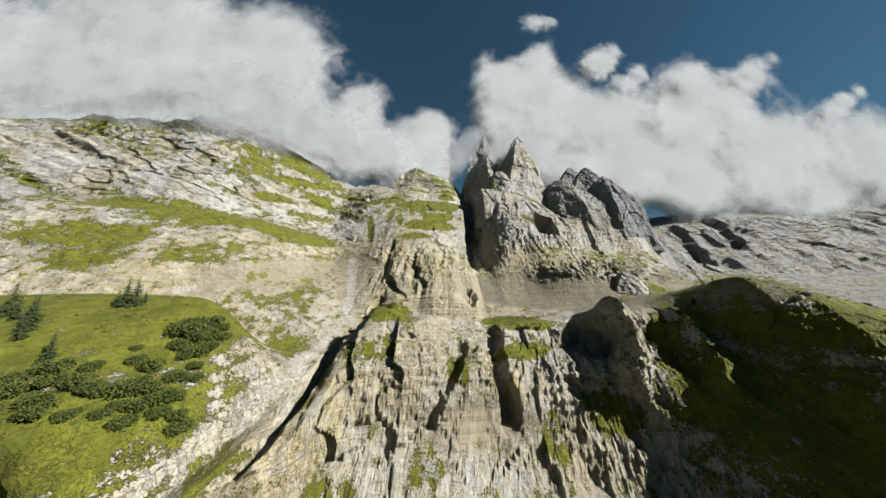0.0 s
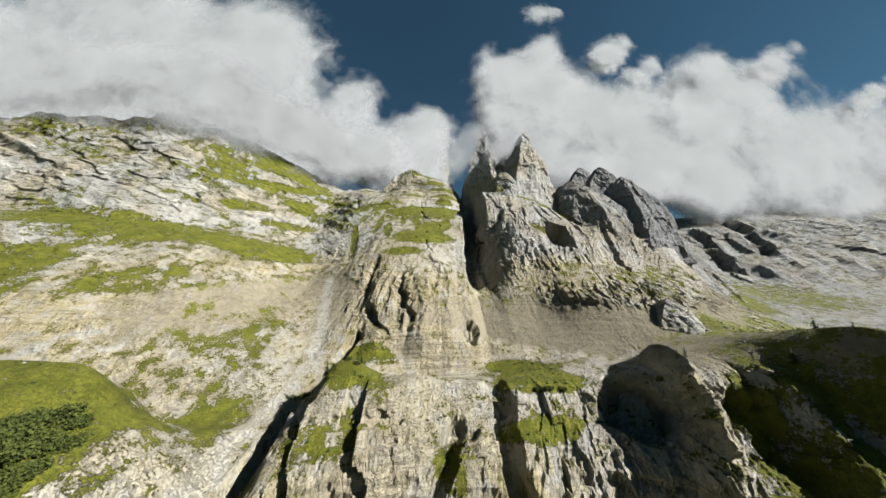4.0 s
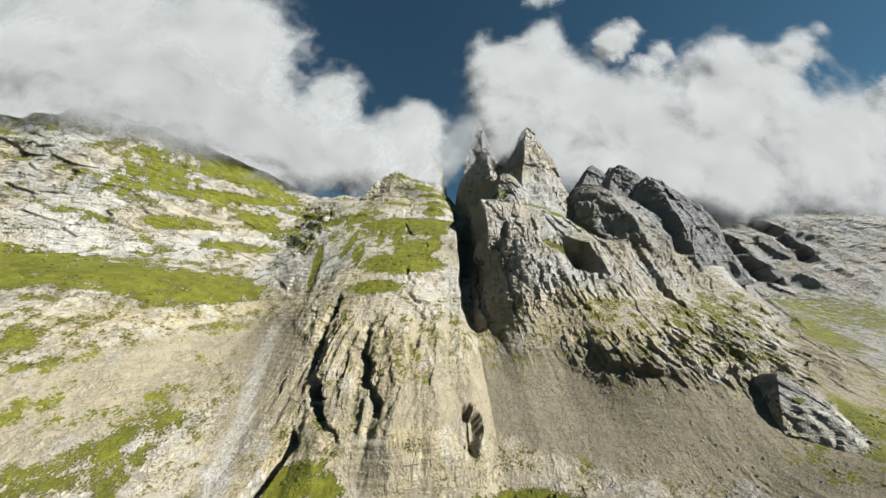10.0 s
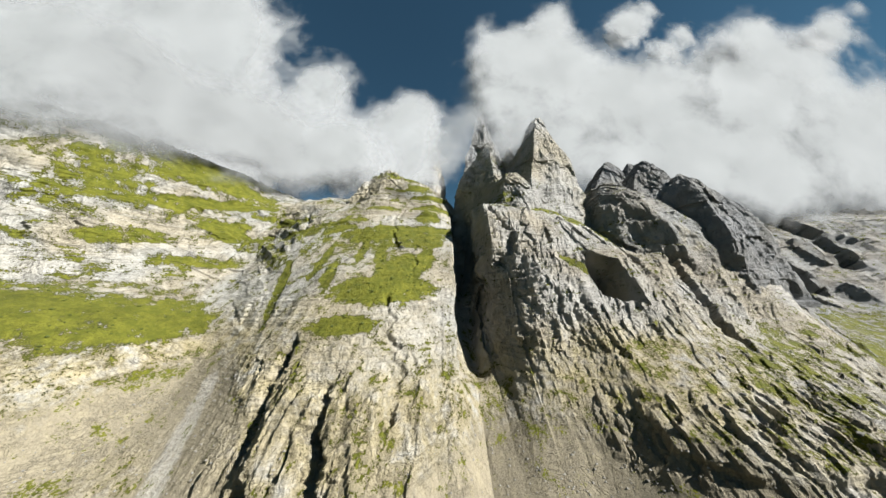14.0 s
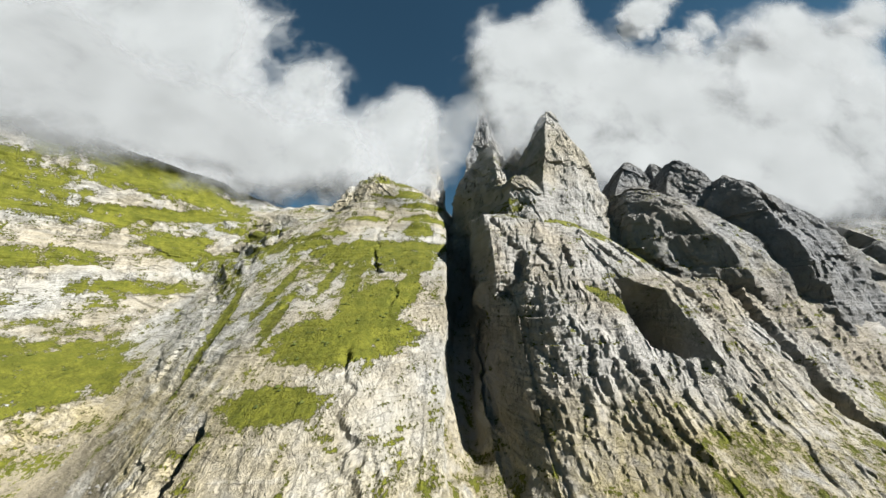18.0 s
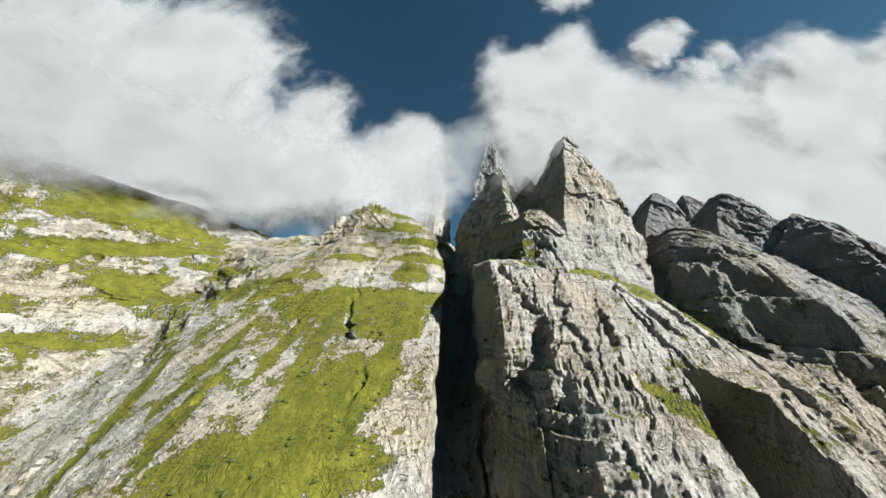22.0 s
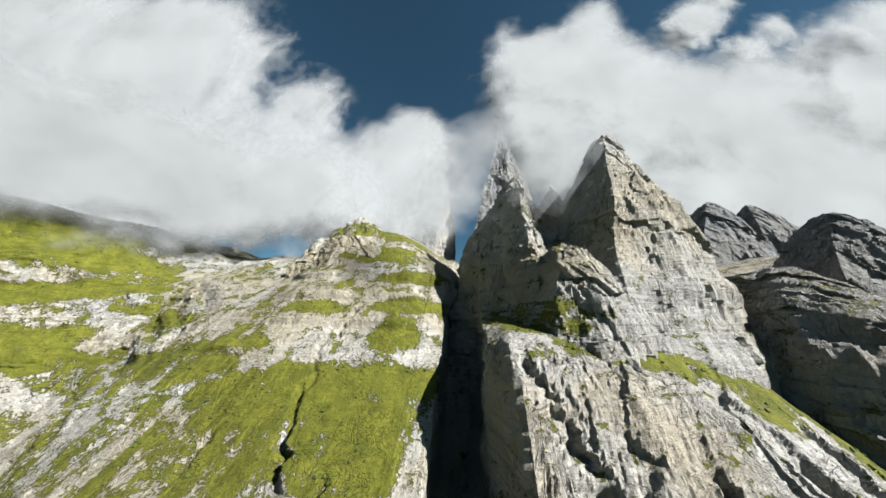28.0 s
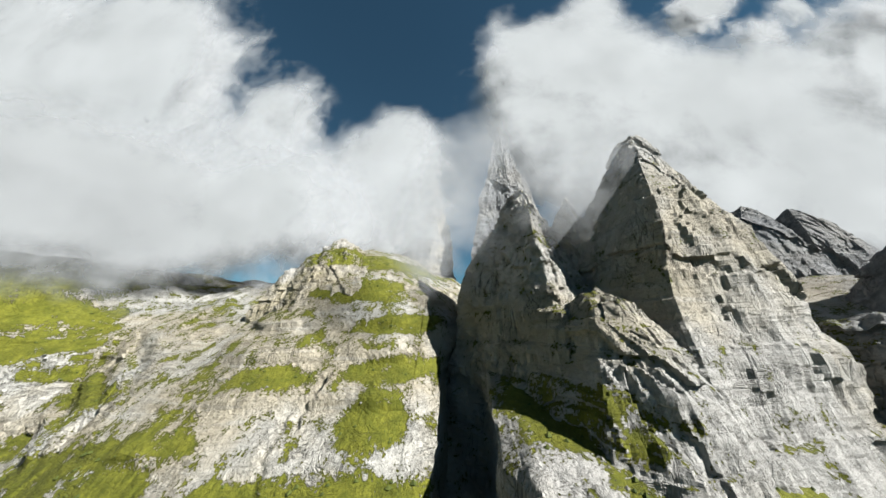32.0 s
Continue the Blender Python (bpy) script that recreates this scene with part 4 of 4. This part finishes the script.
# ---- clouds: banks of vapour in several sheets, one behind the other ----
def cloud(name, label, y, puffs, seed, scale=0.006, sheets=3, gap=30.0, step=11.0, solid=1.0, thick=1.0, line=None):
    """puffs: (x, z, radius, weight) of the soft lumps that make up the bank."""
    top = new(name)
    tagged(top, label, "cloud", "clouds round the summits")
    x0, x1 = min(p[0] - 2.2 * p[2] for p in puffs), max(p[0] + 2.2 * p[2] for p in puffs)
    z0, z1 = min(p[1] - 2.0 * p[2] for p in puffs), max(p[1] + 2.2 * p[2] for p in puffs)
    X, Z = np.meshgrid(np.arange(x0, x1, step), np.arange(z0, z1, step))
    for k in range(sheets):
        material = cloud_material(name, seed + 0.37 * k, scale * (1 + 0.25 * k), thick, 0.30 if k else 0.45)
        clear = np.ones_like(X)
        for px, pz, r, w in puffs:
            clear = clear * (1 - np.clip(0.95 * w * np.exp(-1.0 * ((X - px) ** 2 + ((Z - pz) * 1.05) ** 2) / r**2), 0, 0.98))
        d = (1 - clear) * smooth(0, 0.12, (X - x0) / (x1 - x0)) * smooth(0, 0.12, (x1 - X) / (x1 - x0))
        lump = fbm(X * 0.012, Z * 0.012, X * 0 + k * 3.3 + seed, 4, seed + k)
        base = y if line is None else np.interp(X, [q[0] for q in line], [q[1] for q in line])
        Y = base + k * gap + 5 * lump - 6 * d
        ob = sheet_mesh("vapour", X, Y, Z, {"cover": np.clip(d * 1.75 * solid, 0, 1.8)}, material, True)
        ob.parent = top
    return top


cloud("cloud_bank", "thick white cloud bank over the pale mountainside", 600,
      [(-828, 900, 230, 1), (-515, 892, 150, 1), (-483, 956, 82, 0.9), (-642, 660, 220, 1), (-430, 625, 112, 1), (-272, 650, 85, 1), (-1250, 860, 330, 1), (-900, 1060, 150, 0.9), 
       (-757, 793, 150, 1), (-1018, 774, 180, 1), (-585, 837, 140, 1), (-445, 825, 65, 0.6), (-900, 620, 200, 1), (-500, 540, 130, 1)], 1, 0.007)
cloud("cloud_bank", "low white cloud lying on the grassy crest", 575,
      [(-700, 560, 120, 0.9), (-520, 590, 110, 1), (-360, 590, 100, 1), (-230, 580, 80, 1), (-140, 570, 60, 0.95), (-90, 545, 40, 0.8)], 5, 0.012, 2, 22)
cloud("small_cloud", "small white cloud in the gap between the banks", 620,
      [(-38, 645, 60, 1), (-122, 600, 66, 0.9), (-204, 590, 60, 0.9), (-24, 692, 44, 0.85), (-104, 655, 52, 0.6), (-240, 770, 60, 0.95), (-250, 690, 60, 0.9), (-60, 580, 80, 1)], 2, 0.010, 3, 20)
cloud("cloud_bank", "towering white cloud bank behind the pinnacle", 680,
      [(188, 880, 100, 1), (205, 760, 110, 1), (305, 860, 95, 0.9), (318, 990, 60, 0.85), (400, 745, 125, 1), (535, 735, 100, 1), (548, 783, 46, 0.8), (548, 621, 115, 1), (790, 885, 82, 1), (704, 770, 95, 1),
       (984, 911, 60, 0.9), (882, 812, 68, 0.9), (1060, 975, 40, 0.7), (751, 655, 140, 1), (977, 649, 125, 1), (1180, 640, 140, 1), (1290, 590, 130, 1), (900, 560, 120, 1), (300, 640, 100, 1), (560, 560, 90, 0.9), (720, 530, 90, 0.9), (1080, 520, 110, 0.9), (450, 570, 80, 0.9)], 3, 0.008)
cloud("small_cloud", "torn white cloud high in the blue sky", 690, [(512, 980, 52, 0.95), (560, 1012, 34, 0.8), (490, 950, 30, 0.7)], 4, 0.014, 2)
cloud("small_cloud", "faint torn cloud high in the blue sky", 690, [(621, 915, 50, 0.75), (580, 880, 36, 0.65)], 10, 0.014, 2)
cloud("small_cloud", "thin wisp of cloud high in the blue sky", 690, [(304, 1125, 44, 0.7), (370, 1130, 26, 0.6)], 6, 0.016, 1)
cloud("small_cloud", "slanting white wisp beside the bank", 690, [(1210, 775, 40, 0.9), (1260, 815, 36, 0.9), (1320, 850, 34, 0.8)], 11, 0.014, 2)
cloud("mist_wisp", "thin mist drifting across the pinnacle", 452, [(118, 500, 26, 0.62), (95, 478, 22, 0.5), (140, 510, 16, 0.5)], 7, 0.03, 2, 10, 5, 1.1, 0.35)
cloud("mist_wisp", "thin mist in the shaded gully", 440, [(50, 478, 18, 0.6), (45, 500, 20, 0.65), (60, 520, 22, 0.65), (32, 456, 16, 0.7), (28, 476, 16, 0.7)], 8, 0.03, 2, 10, 5, 1.1, 0.4)
CREST = [(-700, 300), (-450, 330), (-380, 336), (-320, 358), (-240, 456), (-190, 512), (-105, 528), (0, 560)]
cloud("cloud_bank", "low cloud creeping over the grassy crest", 0, [(-620, 530, 70, 0.8), (-540, 530, 70, 0.8), (-460, 530, 62, 0.8), (-395, 536, 56, 0.9), (-335, 526, 56, 1), (-280, 526, 56, 1), (-225, 528, 54, 1), (-170, 530, 54, 1), (-120, 536, 50, 0.95)], 9, 0.016, 2, 12, 6, 1.0, 0.9, CREST)

# ---- trees, shrubs and boulders ----
def mesh_of(name, verts, faces, material, flat=True):
    me = bpy.data.meshes.new(name)
    me.from_pydata(verts, [], faces)
    me.materials.append(material)
    me.update()
    return me


def spruce(name, height, seed, label):
    """A spruce: tapered trunk, and a crown of many drooping sprays in uneven whorls."""
    rnd = random.Random(seed)
    top = tagged(new(name), label, "tree", "spruces on the ledges")
    v, f = [], []
    for i in range(7):
        h = height * i / 6
        r = 0.028 * height * (1 - i / 6.3)
        v += [(r * math.cos(a * math.pi / 4) + 0.01 * h * math.sin(i), r * math.sin(a * math.pi / 4), h - 0.8) for a in range(8)]
    for i in range(6):
        f += [(i * 8 + a, i * 8 + (a + 1) % 8, i * 8 + 8 + (a + 1) % 8, i * 8 + 8 + a) for a in range(8)]
    new("trunk", mesh_of("trunk", v, f, M_BARK)).parent = top
    v, f = [], []
    whorls = int(height * 2.0)
    for w in range(whorls):
        t = w / whorls
        z = height * (0.07 + 0.93 * t)
        reach = height * 0.23 * (1 - t) ** 0.8 * rnd.uniform(0.75, 1.15) + 0.15
        for k in range(rnd.randint(7, 10)):
            a, r = rnd.uniform(0, 6.283), reach * rnd.uniform(0.6, 1.1)
            ca, sa = math.cos(a), math.sin(a)
            for m in range(4):
                q0, q1 = m / 4, (m + 1) / 4
                wd = r * 0.26 * (1 - 0.6 * q0) * rnd.uniform(0.7, 1.3)
                dz0, dz1 = -0.35 * r * q0 ** 1.4, -0.35 * r * q1 ** 1.4 + rnd.uniform(-0.08, 0.08) * r
                b = len(v)
                v += [(ca * r * q0 - sa * wd, sa * r * q0 + ca * wd, z + dz0 - 0.12 * r), (ca * r * q0, sa * r * q0, z + dz0 + 0.04 * r), (ca * r * q0 + sa * wd, sa * r * q0 - ca * wd, z + dz0 - 0.12 * r), (ca * r * q1, sa * r * q1, z + dz1)]
                f += [(b, b + 1, b + 3), (b + 1, b + 2, b + 3)]
    new("crown", mesh_of("crown", v, f, M_NEEDLES)).parent = top
    return top


def shrub(name, size, seed, label):
    """A low bush: short stems under a broken mass of small leaves."""
    rnd = random.Random(seed)
    top = tagged(new(name), label, "shrub", "shrubs on the meadow")
    v, f = [], []
    for k in range(6):
        a, r = k * 1.05, 0.35 * size
        b = len(v)
        x, y, h = r * math.cos(a), r * math.sin(a), size * 0.45
        v += [(0.05 * size, 0, -0.3), (-0.03 * size, 0.04 * size, -0.3), (-0.03 * size, -0.04 * size, -0.3), (x, y, h)]
        f += [(b, b + 1, b + 3), (b + 1, b + 2, b + 3), (b + 2, b, b + 3)]
    new("stems", mesh_of("stems", v, f, M_BARK)).parent = top
    v, f = [], []
    lumps = [(rnd.uniform(-0.6, 0.6) * size, rnd.uniform(-0.5, 0.5) * size, rnd.uniform(0.15, 0.5) * size, rnd.uniform(0.28, 0.5) * size) for _ in range(11)]
    for x, y, z, r in lumps:
        for _ in range(170):
            d = Vector((rnd.gauss(0, 1), rnd.gauss(0, 1), rnd.gauss(0, 0.8))).normalized() * r * rnd.uniform(0.7, 1.05)
            s = size * rnd.uniform(0.035, 0.075)
            p = Vector((x, y, max(z + d.z, -0.1))) + Vector((d.x, d.y, 0))
            u = Vector((rnd.gauss(0, 1), rnd.gauss(0, 1), rnd.gauss(0, 1))).normalized() * s
            w = u.cross(Vector((rnd.gauss(0, 1), rnd.gauss(0, 1), rnd.gauss(0, 1)))).normalized() * s
            b = len(v)
            v += [tuple(p + u), tuple(p + w), tuple(p - u), tuple(p - w)]
            f.append((b, b + 1, b + 2, b + 3))
    new("foliage", mesh_of("foliage", v, f, M_LEAVES)).parent = top
    return top


def boulder(name, size, seed, label, group):
    bm = bmesh.new()
    bmesh.ops.create_icosphere(bm, subdivisions=3, radius=size)
    rnd = random.Random(seed)
    cuts = [Vector((rnd.gauss(0, 1), rnd.gauss(0, 1), rnd.gauss(0, 1))).normalized() for _ in range(9)]
    for vert in bm.verts:
        for c in cuts:
            over = vert.co.dot(c) - size * 0.72
            if over > 0:
                vert.co -= c * over
        vert.co += vert.co.normalized() * size * 0.06 * noise.noise(vert.co * (2.0 / size) + Vector((seed, 0, 0)))
        vert.co.z *= 0.75
    me = bpy.data.meshes.new(name)
    bm.to_mesh(me)
    bm.free()
    me.materials.append(M_BOULDER)
    return tagged(new(name, me), label, "boulder", group)


def scatter(makers, spots):
    """One of the makers at each (x, y, scale), standing on the slope."""
    for i, (x, y, s) in enumerate(spots):
        src = makers[i % len(makers)]
        m = pose(x, y, ground_at(x, y) - 0.15 * s, 0, 0, (i * 77) % 360) @ Matrix.Diagonal((s, s, s, 1))
        if src not in USED:
            USED.append(src)
            src.matrix_basis = m
        else:
            copy = copy_thing(src, pose(0, 0, 0))
            copy.matrix_basis = m


USED = []
TREES = [spruce("spruce", 12.0, 5, "dark green spruce on the meadow's edge"), spruce("spruce", 14.0, 6, "tall dark green spruce on a turf ledge"), spruce("spruce", 9.0, 7, "small dark green spruce on a turf ledge")]
scatter(TREES, [(-172, 146, 1.5), (-175, 144, 1.2), (-178, 143, 1.1), (-156, 108, 1.1), (-171, 150, 0.5), (-178, 113, 1.3), (-190, 123, 1.3), (-184, 118, 1.2), (-200, 124, 1.4), (-209, 127, 1.5),
                (-61, 208, 0.85), (-58, 209, 0.95), (-66, 206, 0.55), (-40, 204, 0.4), (127, 186, 0.6), (123, 186, 0.4), (172, 180, 0.6), (238, 192, 0.9), (247, 193, 0.75), (226, 191, 0.8), (256, 196, 0.9),
                (266, 198, 0.8), (214, 190, 0.6), (280, 200, 0.9), (292, 202, 0.7), (196, 187, 0.55), (300, 206, 0.9), (316, 212, 0.8), (205, 180, 0.5), (60, 205, 0.35)])
BUSHES = [shrub("shrub", 4.0, 3, "dense olive green shrub on the meadow"), shrub("shrub", 5.0, 4, "broad dark green shrub at the meadow's lip")]
scatter(BUSHES, [(-124, 144, 1.3), (-127, 140, 1.5), (-121, 147, 1.2), (-130, 148, 1.4), (-126, 152, 1.2), (-120, 138, 1.0), (-118, 111, 1.3), (-124, 106, 1.3), (-130, 104, 1.2), (-112, 112, 1.2), (-106, 113, 1.1), (-136, 103, 1.1),
                 (-132, 118, 1.0), (-114, 107, 1.0), (-109, 109, 1.0), (-103, 112, 0.9), (-122, 112, 1.0), (-142, 102, 1.0), (-115, 128, 0.9), (-112, 124, 0.8), (-122, 128, 0.9),
                 (-150, 96, 1.1), (-158, 94, 1.2), (-140, 97, 1.0), (-165, 92, 1.3), (-147, 91, 1.0), (-172, 94, 1.2), (-135, 95, 1.0), (-128, 97, 0.9), (-155, 99, 1.1), (-120, 100, 0.9), (-180, 92, 1.2), (-162, 98, 1.0), (-132, 138, 1.6), (-136, 143, 1.3), (-121, 132, 1.2), (-128, 132, 1.4), (-116, 120, 1.0), (-110, 116, 0.9), (-126, 118, 1.1), (-140, 110, 1.0), (-148, 106, 1.1), (-119, 104, 0.8), (-113, 101, 0.8), (-138, 122, 0.7),
                 (-68, 202, 0.7), (-46, 200, 0.6), (-72, 198, 0.6), (-40, 196, 0.6), (64, 203, 0.6), (58, 205, 0.5), (72, 204, 0.5), (140, 180, 0.6), (135, 176, 0.5), (122, 172, 0.7)])
STONES = [boulder("boulder", 1.5, k, "pale grey limestone boulder on the turf", "boulders below the cliff") for k in (1, 2, 3)]
rnd = random.Random(12)
spots = []
for _ in range(70):
    spots.append((rnd.uniform(140, 330), rnd.uniform(95, 168), rnd.choice((0.4, 0.5, 0.6, 0.8, 1.0, 1.5))))
for _ in range(40):
    spots.append((rnd.uniform(60, 330), rnd.uniform(235, 300), rnd.choice((0.25, 0.35, 0.45, 0.8))))
scatter(STONES, spots)


def strewn(name, count, label, seed, size, material, keep):
    """Small stones or tufts strewn over the slopes where keep() allows, as one mesh."""
    rnd = np.random.RandomState(seed)
    ok = np.argwhere(keep)
    pick = ok[rnd.randint(0, len(ok), count)]
    base = np.array([(1, 0, 0), (0.3, 0.95, 0.1), (-0.8, 0.6, 0), (-0.8, -0.6, 0.1), (0.3, -0.95, 0), (0.1, 0.1, 0.8), (0, 0, -0.7)])
    tri = [(0, 1, 5), (1, 2, 5), (2, 3, 5), (3, 4, 5), (4, 0, 5), (1, 0, 6), (2, 1, 6), (3, 2, 6), (4, 3, 6), (0, 4, 6)]
    v, f = [], []
    for n, (r, c) in enumerate(pick):
        s = size * rnd.uniform(0.35, 1.0) ** 2 * 1.6
        a = rnd.uniform(0, 6.28)
        m = base * rnd.uniform(0.7, 1.3, base.shape) * s
        x, y = m[:, 0] * math.cos(a) - m[:, 1] * math.sin(a), m[:, 0] * math.sin(a) + m[:, 1] * math.cos(a)
        v += list(zip(x + TX[r, c], y + TY[r, c], m[:, 2] + TZ[r, c]))
        f += [tuple(k + 7 * n for k in t) for t in tri]
    return tagged(new(name, mesh_of(name, v, f, material)), label, "stones" if material is M_BOULDER else "tufts", kind="stuff")


visible = (TY > 90) & (TX > -420) & (TX < 340)
strewn("stones", 800, "small pale stones strewn over the turf", 3, 0.55, M_BOULDER, visible & (TG > 0.42) & (TG < 0.85))
strewn("scree_stones", 2200, "grey stones lying on the scree", 4, 0.45, M_BOULDER, visible & (TS > 0.45))
strewn("turf_tufts", 2600, "dark dwarf shrubs dotted over the turf ledges", 5, 0.8, M_LEAVES, visible & (TG > 0.5))
